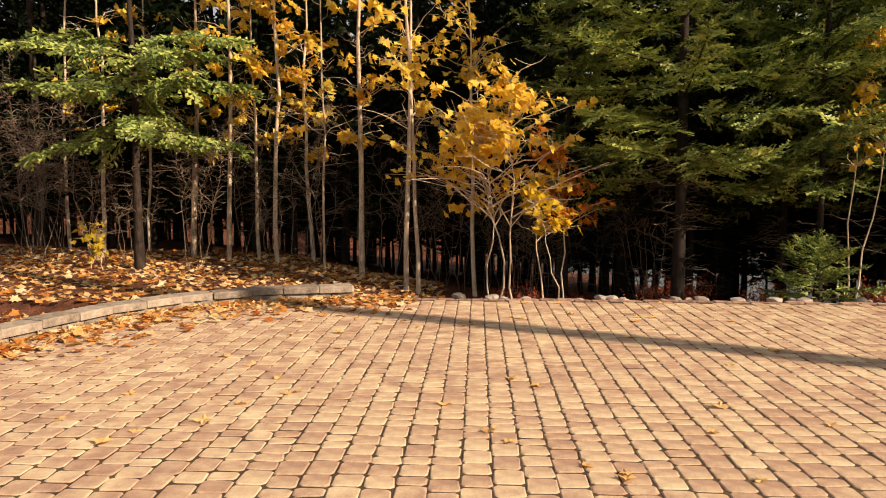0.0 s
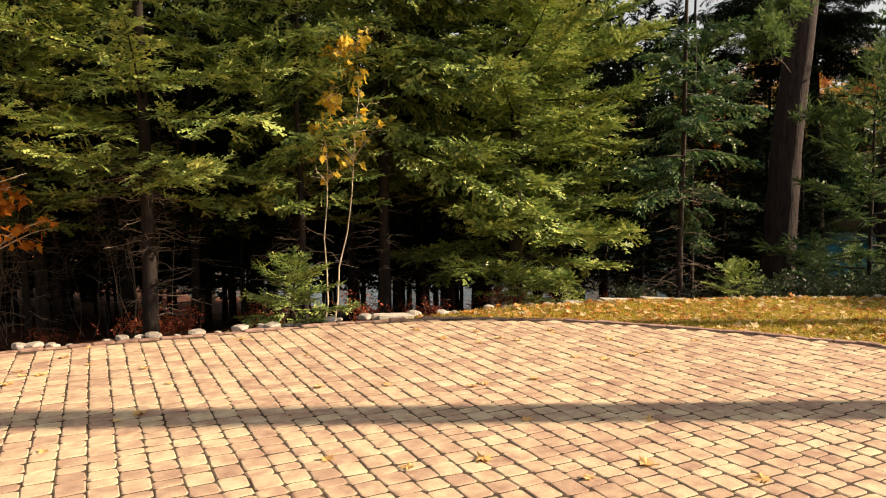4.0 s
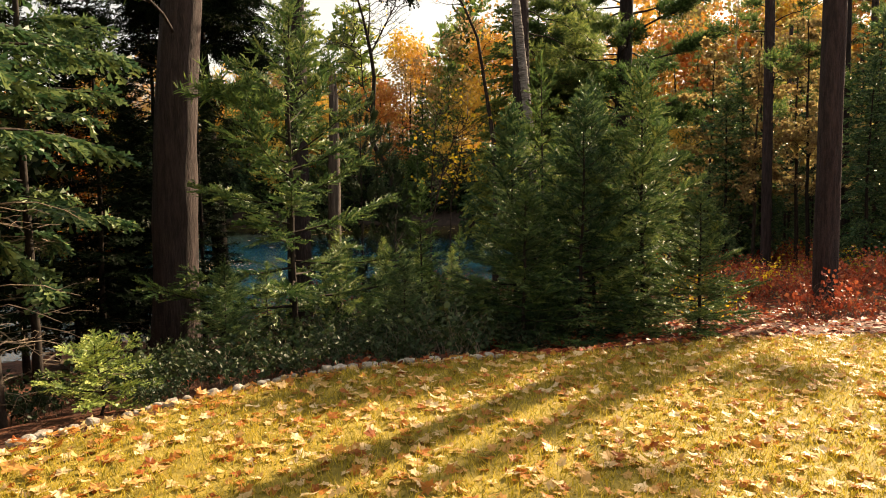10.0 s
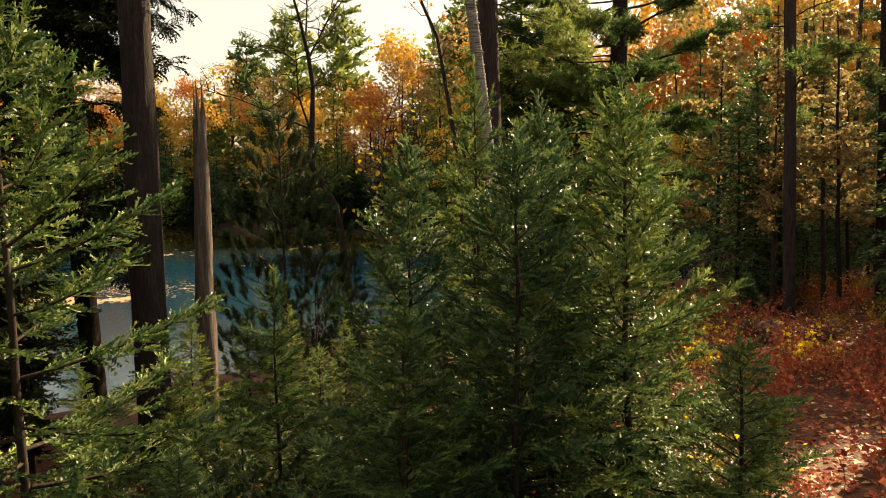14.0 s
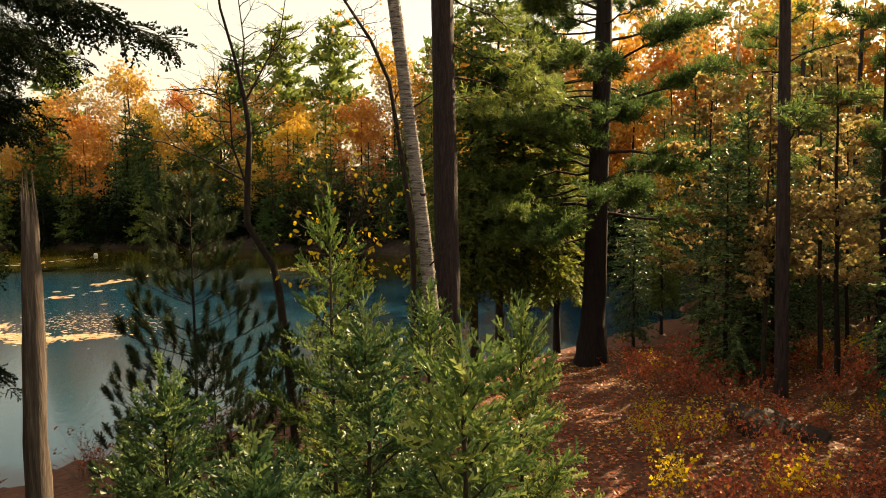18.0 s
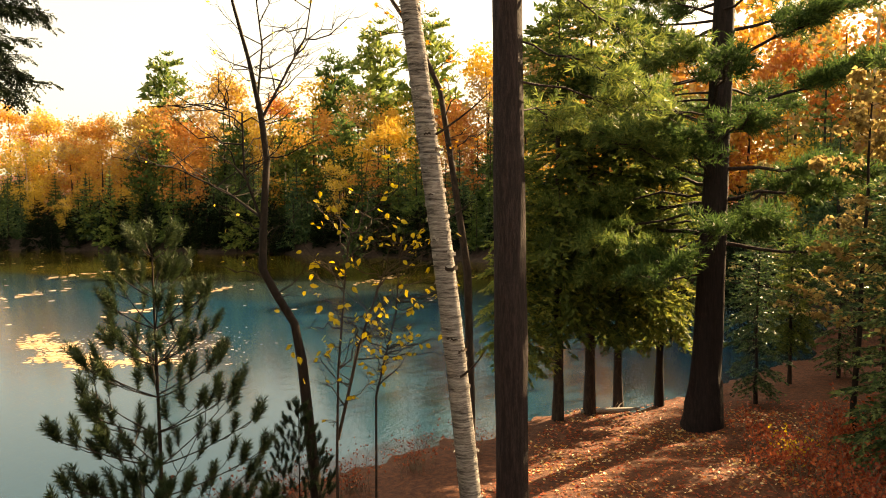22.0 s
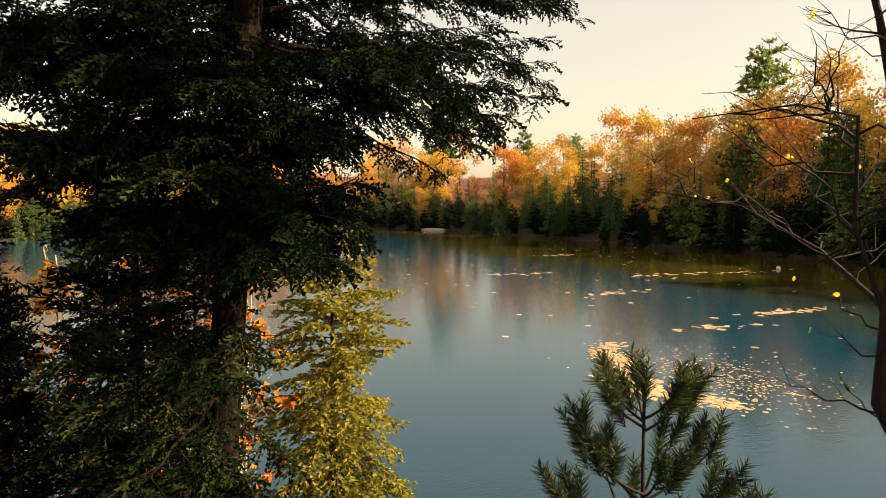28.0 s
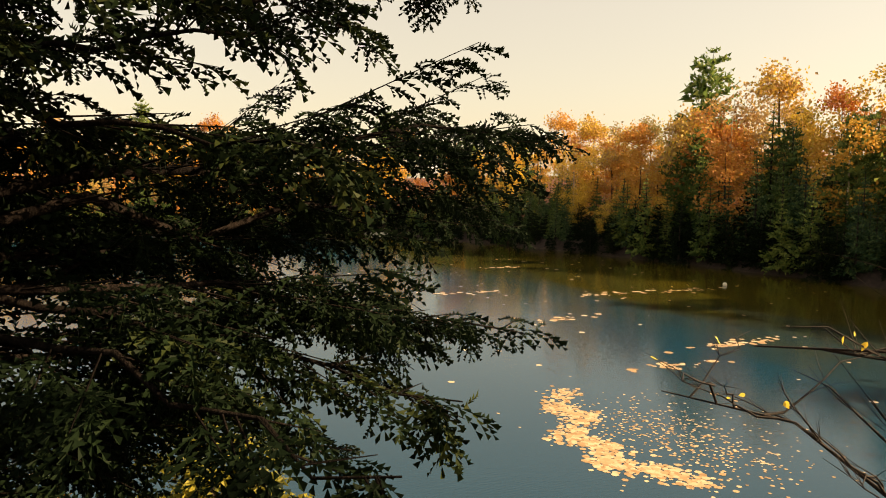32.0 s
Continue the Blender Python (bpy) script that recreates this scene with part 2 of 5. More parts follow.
_no.inputs["Scale"].default_value, _no.inputs["Detail"].default_value = 3.2, 5
_bp.inputs["Strength"].default_value, _bp.inputs["Distance"].default_value = 0.13, 0.05
# the olive far half is mostly tree reflection painted in, over some weed
# open water's blue-green: lake colour plus some painted sky reflection
_sx, _wn, _ad, _cr = _n.new("ShaderNodeSeparateXYZ"), _n.new("ShaderNodeTexNoise"), _n.new("ShaderNodeMath"), ramp(_n, [(0.45, (0.005, 0.036, 0.066)), (0.62, (0.03, 0.03, 0.008)), (0.8, (0.05, 0.042, 0.006))])
_ad.operation, _ad.inputs[1].default_value = "MULTIPLY_ADD", 0.35
_mr = _n.new("ShaderNodeMapRange")
_mr.inputs["From Min"].default_value, _mr.inputs["From Max"].default_value = 45, 125
_wm = _n.new("ShaderNodeMapping")
_wm.inputs["Scale"].default_value = (0.11, 0.03, 1)
_wn.inputs["Scale"].default_value, _wn.inputs["Detail"].default_value = 1.0, 5
_l.new(_tc.outputs["Object"], _wm.inputs[0])
_l.new(_wm.outputs[0], _wn.inputs[0])
_l.new(_tc.outputs["Object"], _sx.inputs[0])
_l.new(_sx.outputs[0], _mr.inputs[0])
_l.new(_wn.outputs[0], _ad.inputs[0])
_l.new(_mr.outputs[0], _ad.inputs[2])
_l.new(_ad.outputs[0], _cr.inputs[0])
_l.new(_cr.outputs[0], _b.inputs["Base Color"])
_l.new(_tc.outputs["Object"], _mp.inputs[0])
_l.new(_mp.outputs[0], _no.inputs[0])
_l.new(_no.outputs[0], _bp.inputs["Height"])
_l.new(_bp.outputs[0], _b.inputs["Normal"])

# ---- mesh helpers ----
class Soup:
    """Triangles and quads gathered for one mesh."""
    def __init__(self):
        self.v, self.f, self.n = [], [], 0

    def add(self, v, f):
        v, f = np.asarray(v, float).reshape(-1, 3), np.asarray(f, int)
        if f.shape[1] == 4:
            f = np.concatenate([f[:, [0, 1, 2]], f[:, [0, 2, 3]]])
        self.v.append(v)
        self.f.append(f + self.n)
        self.n += len(v)

    def mesh(self, name, mat, smooth=False):
        v, f = np.concatenate(self.v), np.concatenate(self.f)
        me = bpy.data.meshes.new(name)
        me.vertices.add(len(v))
        me.vertices.foreach_set("co", v.astype(np.float32).ravel())
        me.loops.add(f.size)
        me.loops.foreach_set("vertex_index", f.astype(np.int32).ravel())
        me.polygons.add(len(f))
        me.polygons.foreach_set("loop_start", np.arange(0, f.size, 3, dtype=np.int32))
        me.polygons.foreach_set("use_smooth", np.full(len(f), smooth, bool))
        me.update(calc_edges=True)
        me.materials.append(mat)
        return me


def part(name, soup, mat, parent, label="", smooth=False):
    ob = new(name, soup.mesh(name, mat, smooth))
    ob.parent = parent
    return tagged(ob, label)


def single(name, soup, mat, label, category, group="", kind="", smooth=False):
    return tagged(new(name, soup.mesh(name, mat, smooth)), label, category, group, kind)


def thing(name, label, category, group=""):
    return tagged(new(name), label, category, group)


def unit(a):
    a = np.asarray(a, float)
    return a / (np.linalg.norm(a, axis=-1, keepdims=True) + 1e-9)


def tube(soup, pts, radii, sides=6, wob=0.0, rng=None, cap=True):
    pts = np.asarray(pts, float)
    radii = np.broadcast_to(np.asarray(radii, float), (len(pts),))
    d = unit(np.gradient(pts, axis=0))
    ref = np.array([0.31, 0.95, 0.05]) if abs(d[:, 2]).mean() > 0.6 else np.array([0.0, 0.0, 1.0])
    s = unit(np.cross(d, ref))
    u = np.cross(s, d)
    a = np.linspace(0, 2 * math.pi, sides, endpoint=False)
    r = radii[:, None] * np.ones(sides)
    if wob:
        r = r * (1 + wob * rng.normal(size=r.shape))
    ring = pts[:, None] + r[..., None] * (np.cos(a)[None, :, None] * s[:, None] + np.sin(a)[None, :, None] * u[:, None])
    k = np.arange(len(pts) - 1)[:, None] * sides
    i, j = np.arange(sides)[None], (np.arange(sides)[None] + 1) % sides
    f = np.stack([k + i, k + j, k + sides + j, k + sides + i], -1).reshape(-1, 4)
    soup.add(ring.reshape(-1, 3), f)
    if cap and sides > 3:
        n = len(pts) * sides
        soup.add(ring[-1], [[0, q, q + 1] for q in range(1, sides - 1)])


def place(soup, template, O, D, U, L):
    """Sets copies of a template (verts, tris; x forward, z up) at origins O along D with length L."""
    if not len(O):
        return
    tv, tf = template
    O, D, L = np.asarray(O, float), unit(D), np.asarray(L, float)
    S = unit(np.cross(np.asarray(U, float), D))
    N = np.cross(D, S)
    v = O[:, None] + L[:, None, None] * (tv[None, :, :1] * D[:, None] + tv[None, :, 1:2] * S[:, None] + tv[None, :, 2:] * N[:, None])
    f = tf[None] + (np.arange(len(O)) * len(tv))[:, None, None]
    soup.add(v.reshape(-1, 3), f.reshape(-1, tf.shape[1]))


def twig_template(seed, n, length=0.2, width=0.03, flat=0.0, forward=0.55, stem=True):
    """A needled twig one unit long: n needles about its stem; flat 1 keeps them in one plane."""
    rng = np.random.default_rng(seed)
    v, f = [], []
    if stem:
        v += [(0, -0.012, 0), (0, 0.012, 0), (1, 0, 0)]
        f.append((0, 1, 2))
    for i in range(n):
        u = (i + rng.uniform(0.2, 0.8)) / n
        th = rng.uniform(0, 2 * math.pi)
        side = np.array([0, math.cos(th), math.sin(th) * (1 - flat) + 0.15 * flat])
        ln = length * rng.uniform(0.75, 1.15) * (1.0 if u < 0.85 else 0.75)
        d = unit(np.array([forward, 0, 0]) + side * (1 - 0.5 * (u > 0.9)))
        w = unit(np.cross(d, rng.normal(size=3))) * width / 2
        b = np.array([u, 0, 0])
        q = len(v)
        v += [tuple(b - w), tuple(b + d * ln), tuple(b + w)]
        f.append((q, q + 1, q + 2))
    return np.array(v, float), np.array(f, int)


def spray_template(seed, pairs=3, steps=3, width=0.12, flat=True, angle=50, droop=0.0):
    """A bough tip one unit long: a stem with side fingers, each a toothed blade of needles (two rows, or three when not flat)."""
    rng = np.random.default_rng(seed)
    v, f = [], []

    def finger(b, d, ln, k):
        side = unit(np.cross(d, UP) + 0.3 * rng.normal(size=3))
        up = np.cross(side, d)
        q = len(v)
        v.extend(tuple(b + d * ln * j / k - UP * droop * ln * (j / k) ** 2) for j in range(k + 1))
        for j in range(k):
            for o in ((side, -side) if flat else (side, -side * 0.7 + up * 0.7, up * 0.5 - side * 0.2)):
                p = np.array(v[q + j]) + d * ln / k * 1.1 + unit(o + 0.25 * rng.normal(size=3)) * width * rng.uniform(0.75, 1.2) * (1 - 0.45 * j / k)
                f.append((q + j, len(v), q + j + 1))
                v.append(tuple(p))

    finger(np.zeros(3), np.array([1.0, 0, 0]), 1.0, steps + 2)
    for i in range(pairs):
        for sgn in (-1, 1):
            u = (i + 0.35 + 0.3 * rng.uniform() + 0.18 * sgn) / pairs * 0.85
            a = math.radians(angle + rng.normal() * 8)
            d = unit(np.array([math.cos(a), sgn * math.sin(a), rng.normal() * 0.14]))
            finger(np.array([u, 0, -droop * u * u]), d, (0.52 * (1 - u) + 0.16) * rng.uniform(0.8, 1.2), steps)
    return np.array(v, float), np.array(f, int)


UP = np.array([0, 0, 1.0])


def leaf_template(lobes=5, fold=0.15):
    """A lobed leaf one unit long, folded a little along its midrib."""
    out = [(0.0, 0.0)]
    if lobes == 5:
        half = [(0.05, 0.16), (-0.02, 0.36), (0.22, 0.30), (0.38, 0.55), (0.48, 0.28), (0.66, 0.24), (0.72, 0.12)]
    else:
        half = [(0.15, 0.22), (0.4, 0.32), (0.7, 0.2)]
    ring = [(0.0, 0.0)] + half + [(1.0, 0.0)] + [(x, -y) for x, y in half[::-1]]
    v = [(0.35, 0, 0)] + [(x, y, fold * abs(y) + 0.05 * math.sin(7 * x + 3 * y)) for x, y in ring]
    n = len(ring)
    return np.array(v, float), np.array([(0, 1 + i, 1 + (i + 1) % n) for i in range(n)], int)


LEAF5, LEAF1 = leaf_template(5), leaf_template(1, 0.2)
LEAF_FLAT = (np.array([(0, 0, 0), (0.4, 0.42, 0.1), (1, 0.02, 0), (0.45, -0.4, 0.12)], float), np.array([(0, 3, 2), (0, 2, 1)], int))
TW_FIR = [spray_template(i, 3, 3, 0.13, True) for i in range(3)]
TW_SPRUCE = [spray_template(10 + i, 3, 4, 0.095, False, 40) for i in range(3)]
TW_HEM = [spray_template(20 + i, 3, 2, 0.13, True, 48, 0.25) for i in range(3)]
TW_HEMFINE = [spray_template(25 + i, 4, 4, 0.08, True, 50, 0.4) for i in range(3)]
TW_FAR = [twig_template(30 + i, 8, 0.36, 0.2, 0.3, 0.6, False) for i in range(3)]
TW_CEDAR = [twig_template(35 + i, 9, 0.34, 0.19, 0.7, 0.7, False) for i in range(3)]
TW_PINE = [twig_template(40 + i, 70, 0.46, 0.04, 0.0, 0.85) for i in range(3)]
TW_WPINE = [twig_template(50 + i, 22, 0.55, 0.075, 0.0, 0.7) for i in range(3)]

# ---- the plan ----
WATER_Z = -3.3
SHORE = [(-160, 95), (-60, 80), (-20, 66), (0, 52), (7, 40), (13, 29.5), (20, 24.5), (28.5, 20.5), (33, 17.6), (38, 15), (43, 12.6), (46, 10.5), (49, 7.2), (52, 4.8),
         (60, 1), (74, -3), (90, 6), (106, 25), (112, 43), (114.5, 60), (114.5, 74), (113, 89), (111.5, 104), (108.5, 122), (104.5, 140), (99, 160), (93, 182), (70, 196), (20, 186), (-30, 150), (-160, 130)]
TOP = [(-80, 40), (-30, 24), (-8, 19.5), (-4, 17.5), (-1.6, 13.0), (-0.8, 10.6), (1, 9.75), (3.2, 9.6), (5.8, 9.5), (8.3, 9.55), (10.6, 9.05), (13.1, 7.95), (14.3, 7.1), (15.4, 5.1),
       (17.0, 3.0), (18.4, 0.8), (24, -6), (40, -14), (80, -40), (-80, -60)]
PATIO = [(-4.6, -3.0), (-4.35, 6.3), (-4.0, 7.6), (-3.3, 8.6), (-2.4, 9.15), (-1.2, 9.45), (0.6, 9.35), (3.1, 9.2), (5.6, 9.0), (7.05, 8.6), (8.15, 7.75), (8.8, 6.95), (9.4, 6.1), (9.95, 5.1), (10.3, 4.1), (10.35, 3.2), (10.1, 2.0), (9.0, -1.0), (8.0, -3.0)]


def inside(poly, x, y):
    x, y = np.asarray(x, float), np.asarray(y, float)
    res = np.zeros(x.shape, bool)
    for (x0, y0), (x1, y1) in zip(poly, poly[1:] + poly[:1]):
        c = ((y0 > y) != (y1 > y)) & (x < (x1 - x0) * (y - y0) / ((y1 - y0) or 1e-9) + x0)
        res ^= c
    return res


def off(poly, x, y):
    """Distance to the outline of a polygon."""
    x, y = np.asarray(x, float), np.asarray(y, float)
    best = np.full(x.shape, 1e9)
    for (x0, y0), (x1, y1) in zip(poly, poly[1:] + poly[:1]):
        dx, dy = x1 - x0, y1 - y0
        t = np.clip(((x - x0) * dx + (y - y0) * dy) / (dx * dx + dy * dy), 0, 1)
        best = np.minimum(best, np.hypot(x - x0 - t * dx, y - y0 - t * dy))
    return best


def bumps(x, y):
    return 0.5 * np.sin(0.9 * x + 1.3 * np.sin(0.7 * y)) * np.cos(0.8 * y + 0.6 * np.sin(1.1 * x)) + 0.25 * np.sin(2.3 * x + 1.1 * y) * np.sin(1.9 * y - 0.8 * x)


def ground_z(x, y):
    x, y = np.asarray(x, float), np.asarray(y, float)
    dw, dt = off(SHORE, x, y), off(TOP, x, y)
    top, wet = inside(TOP, x, y), inside(SHORE, x, y)
    far = ~top & ~wet & ((y > 45) | (x > 72) | ((x > 62) & (y < 0)))
    k = dt / (dt + dw + 1e-6)
    bank = -0.15 + (WATER_Z + 0.15) * (1 - (1 - k) ** 1.25) + 0.14 * bumps(x, y) * np.clip(dt, 0, 1)
    hill = WATER_Z + 0.15 + 1.3 * np.clip(dw / 1.6, 0, 1) + 0.25 * np.minimum(dw, 60) + 0.4 * bumps(x * 0.2, y * 0.2)
    z = np.where(far, hill, bank)
    z = np.where(wet, WATER_Z - np.minimum(0.25 * dw, 2.5) - 0.05, z)
    flat = -0.12 + 0.03 * bumps(x, y) + np.where(x < -1, np.clip((-x - 1) * 0.03, 0, 0.3) * (y > 9), 0)
    z = np.where(top, flat, z)
    return np.where(inside(PATIO, x, y), -0.11, z)


def gz(x, y):
    return float(ground_z(np.array([x]), np.array([y]))[0])


def build_ground():
    xs = np.unique(np.concatenate([np.linspace(-900, -60, 12), np.linspace(-60, -10, 40), np.arange(-10, 30, 0.3), np.arange(30, 60, 0.7), np.linspace(60, 170, 60), np.linspace(170, 1200, 14)]))
    ys = np.unique(np.concatenate([np.linspace(-900, -30, 10), np.linspace(-30, -4, 20), np.arange(-4, 22, 0.3), np.arange(22, 40, 0.8), np.linspace(40, 210, 80), np.linspace(210, 1200, 14)]))
    X, Y = np.meshgrid(xs, ys, indexing="ij")
    Z = ground_z(X.ravel(), Y.ravel())
    v = np.stack([X.ravel(), Y.ravel(), Z], 1)
    i, j = np.meshgrid(np.arange(len(xs) - 1), np.arange(len(ys) - 1), indexing="ij")
    a = (i * len(ys) + j).ravel()
    f = np.stack([a, a + len(ys), a + len(ys) + 1, a + 1], 1)
    s = Soup()
    s.add(v, f)
    ob = single("ground", s, LITTER, "forest floor of brown and rust fallen leaves", "ground", kind="structure", smooth=True)
    me = ob.data
    me.materials.append(TURF)
    me.materials.append(MUD)
    me.materials.append(BANK_SHADE_BOULDER)
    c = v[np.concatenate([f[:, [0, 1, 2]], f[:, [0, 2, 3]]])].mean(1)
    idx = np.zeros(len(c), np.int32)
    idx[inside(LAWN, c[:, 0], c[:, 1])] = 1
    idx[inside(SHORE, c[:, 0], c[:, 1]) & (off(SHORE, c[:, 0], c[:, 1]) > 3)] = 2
    # Far bank strip painted near-black for the shade under its trees.
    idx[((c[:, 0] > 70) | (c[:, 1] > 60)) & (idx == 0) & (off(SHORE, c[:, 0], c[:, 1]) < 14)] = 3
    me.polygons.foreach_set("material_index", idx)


LAWN = [(6.2, 9.35), (8.3, 9.45), (10.6, 8.95), (13.1, 7.85), (14.3, 7.0), (15.4, 5.0), (16.6, 3.0), (17.2, 1.2), (16.6, -4), (9, -4), (8, -3)]
build_ground()
w = Soup()
w.add([(-160, 20, WATER_Z), (170, -30, WATER_Z), (170, 215, WATER_Z), (-160, 215, WATER_Z)], [[0, 1, 2, 3]])
single("water", w, WATER, "calm lake with faint ripples reflecting sky and woods", "water", kind="structure")


# ---- trees ----
def bend(start, az, el0, el1, length, k=6):
    """A branch line from start: elevation runs from el0 to el1 degrees on the way."""
    t = np.linspace(0, 1, k)
    el = np.radians(el0 + (el1 - el0) * t)
    step = length / (k - 1)
    d = np.stack([np.cos(el) * math.cos(az), np.cos(el) * math.sin(az), np.sin(el)], 1)
    p = np.vstack([[0, 0, 0], np.cumsum(d[:-1] * step, 0)])
    return np.asarray(start) + p, d


def conifer(name, label, seed, H, R, clear=0.2, per_m=13, el=(-8, 40), curl=12, sub_gap=0.14, elem=0.26, sub=0.5, twigs=TW_FIR, needles=FIR, bark=BARK_DARK,
            trunk_r=0.08, dead=14, shape=0.75, sag=0.0, gap=0.0, stop=None, group="", lean=(0, 0), low=0.55):
    """A conifer: tapered trunk, drooping boughs with side shoots of needles, and dead twigs below the crown."""
    rng = np.random.default_rng(seed)
    if twigs is TW_FIR or twigs is TW_SPRUCE or twigs is TW_HEM:
        elem, sub_gap = elem * 1.4, sub_gap * 1.3
    t = thing(name, label, "tree", group)
    wood, leaf, sticks = Soup(), [[[], [], [], []] for _ in twigs], Soup()
    k = 9
    zz = np.linspace(-0.15, H, k)
    line = np.stack([lean[0] * zz / H + 0.02 * np.cumsum(rng.normal(size=k)), lean[1] * zz / H + 0.02 * np.cumsum(rng.normal(size=k)), zz], 1)
    rad = trunk_r * (1 - np.linspace(0, 1, k)) ** 0.8 + 0.006
    rad[0] *= 1.25
    tube(wood, line, rad, 8, 0.04, rng)
    at = lambda z: np.array([np.interp(z, zz, line[:, 0]), np.interp(z, zz, line[:, 1]), z])
    z, az = clear, rng.uniform(0, 6.3)
    top = stop or H - 0.06
    while z < top:
        fz = (z - clear) / (H - clear)
        az += 2.4 + rng.normal() * 0.35
        if rng.uniform() > gap:
            L = (R * (1 - fz) ** shape * min(1, low + fz * 3) + 0.07) * rng.uniform(0.72, 1.12)
            e0 = el[0] + (el[1] - el[0]) * fz + rng.normal() * 5
            pts, dr = bend(at(z), az, e0, e0 + curl * rng.uniform(0.4, 1.4) - sag * L * 12, L, 6)
            tube(wood, pts, np.linspace(0.006 + 0.008 * L, 0.003, 6), 4, cap=False)
            u = 0.12
            cum = np.linspace(0, 1, 6)
            while u < 1.0:
                base = np.array([np.interp(u, cum, pts[:, q]) for q in range(3)])
                fw = unit(np.array([np.interp(u, cum, dr[:, q]) for q in range(3)]))
                sd = unit(np.cross(fw, UP))
                for sgn in (-1, 1):
                    ls = min(sub * L, 0.9) * (1 - u) ** 0.8 * min(1, 0.6 + 2.2 * u) * rng.uniform(0.6, 1.2) + 0.06
                    d = unit(fw * 0.72 + sgn * sd * rng.uniform(0.5, 0.85) + UP * (rng.normal() * 0.2 - 0.06 - sag * 0.35))
                    n = max(1, int(ls / (elem * 0.8)))
                    for q in range(n):
                        b = leaf[rng.integers(len(twigs))]
                        b[0].append(base + d * (q * ls / n))
                        b[1].append(d + 0.16 * rng.normal(size=3) - UP * sag * 0.5 * q / n)
                        b[2].append(UP + 0.3 * rng.normal(size=3))
                        b[3].append(elem * rng.uniform(0.75, 1.15))
                u += sub_gap * rng.uniform(0.8, 1.25) / max(L, 0.15)
            for q in range(max(1, int(L / (elem * 0.8)))):
                uu = min(1, 0.25 + 0.75 * (q + 0.5) / max(1, int(L / (elem * 0.8))))
                b = leaf[rng.integers(len(twigs))]
                b[0].append([np.interp(uu, cum, pts[:, c]) for c in range(3)])
                b[1].append(dr[-1])
                b[2].append(UP + 0.2 * rng.normal(size=3))
                b[3].append(elem)
        z += rng.uniform(0.7, 1.3) / per_m
    if not stop:
        b = leaf[0]
        for q in range(3):
            b[0].append(at(H - 0.3 + 0.12 * q)), b[1].append(UP), b[2].append((1, q, 0)), b[3].append(elem * 1.2)
    for q in range(dead):
        zq = rng.uniform(0.25, max(clear + 0.4, 0.5))
        a = rng.uniform(0, 6.3)
        pts, _ = bend(at(zq), a, rng.uniform(-20, 25), rng.uniform(-40, 10), rng.uniform(0.3, 1.0) * min(1, R), 5)
        tube(sticks, pts + 0.02 * rng.normal(size=pts.shape), np.linspace(0.008, 0.003, 5), 3, cap=False)
        for h in range(3):
            i = rng.integers(1, 4)
            p2, _ = bend(pts[i], a + rng.choice([-0.8, 0.8]), rng.uniform(-20, 25), rng.uniform(-30, 20), rng.uniform(0.12, 0.35), 3)
            tube(sticks, p2, [0.004, 0.003, 0.002], 3, cap=False)
    part("trunk", wood, bark, t, smooth=True)
    ls = Soup()
    for tpl, b in zip(twigs, leaf):
        place(ls, tpl, *[np.array(c, float) for c in b])
    part("crown", ls, needles, t)
    if dead:
        tagged(part("dead_wood", sticks, TWIG_DEAD, t, "bare dead grey twigs"), kind="stuff")
    return t


def stand(t, x, y, turn=0.0, size=1.0, tilt=0.0, sink=0.0):
    t.matrix_basis = pose(x, y, gz(x, y) - sink, tilt, 0, turn) @ Matrix.Scale(size, 4)
    return t


def again(t, x, y, turn=0.0, size=1.0, tilt=0.0, wide=1.0):
    c = copy_thing(t, pose(x, y, gz(x, y), tilt, 0, turn))
    c.scale = (size * wide, size * wide, size)
    return c


def pole(name, label, seed, pts, radii, bark, sides=12, category="tree", wob=0.04):
    """A big trunk along a line of points, as a thing with its trunk part. Points are relative to its foot."""
    rng = np.random.default_rng(seed)
    t = thing(name, label, category)
    s = Soup()
    pts = np.asarray(pts, float)
    zz = np.linspace(0, 1, 14)
    src = np.linspace(0, 1, len(pts))
    fine = np.stack([np.interp(zz, src, pts[:, c]) for c in range(3)], 1)
    tube(s, fine, np.interp(zz, src, radii), sides, wob, rng)
    part("trunk", s, bark, t, smooth=True)
    return t


def trunk_of(t):
    return [c for c in t.children if c.name.startswith("trunk")][0]


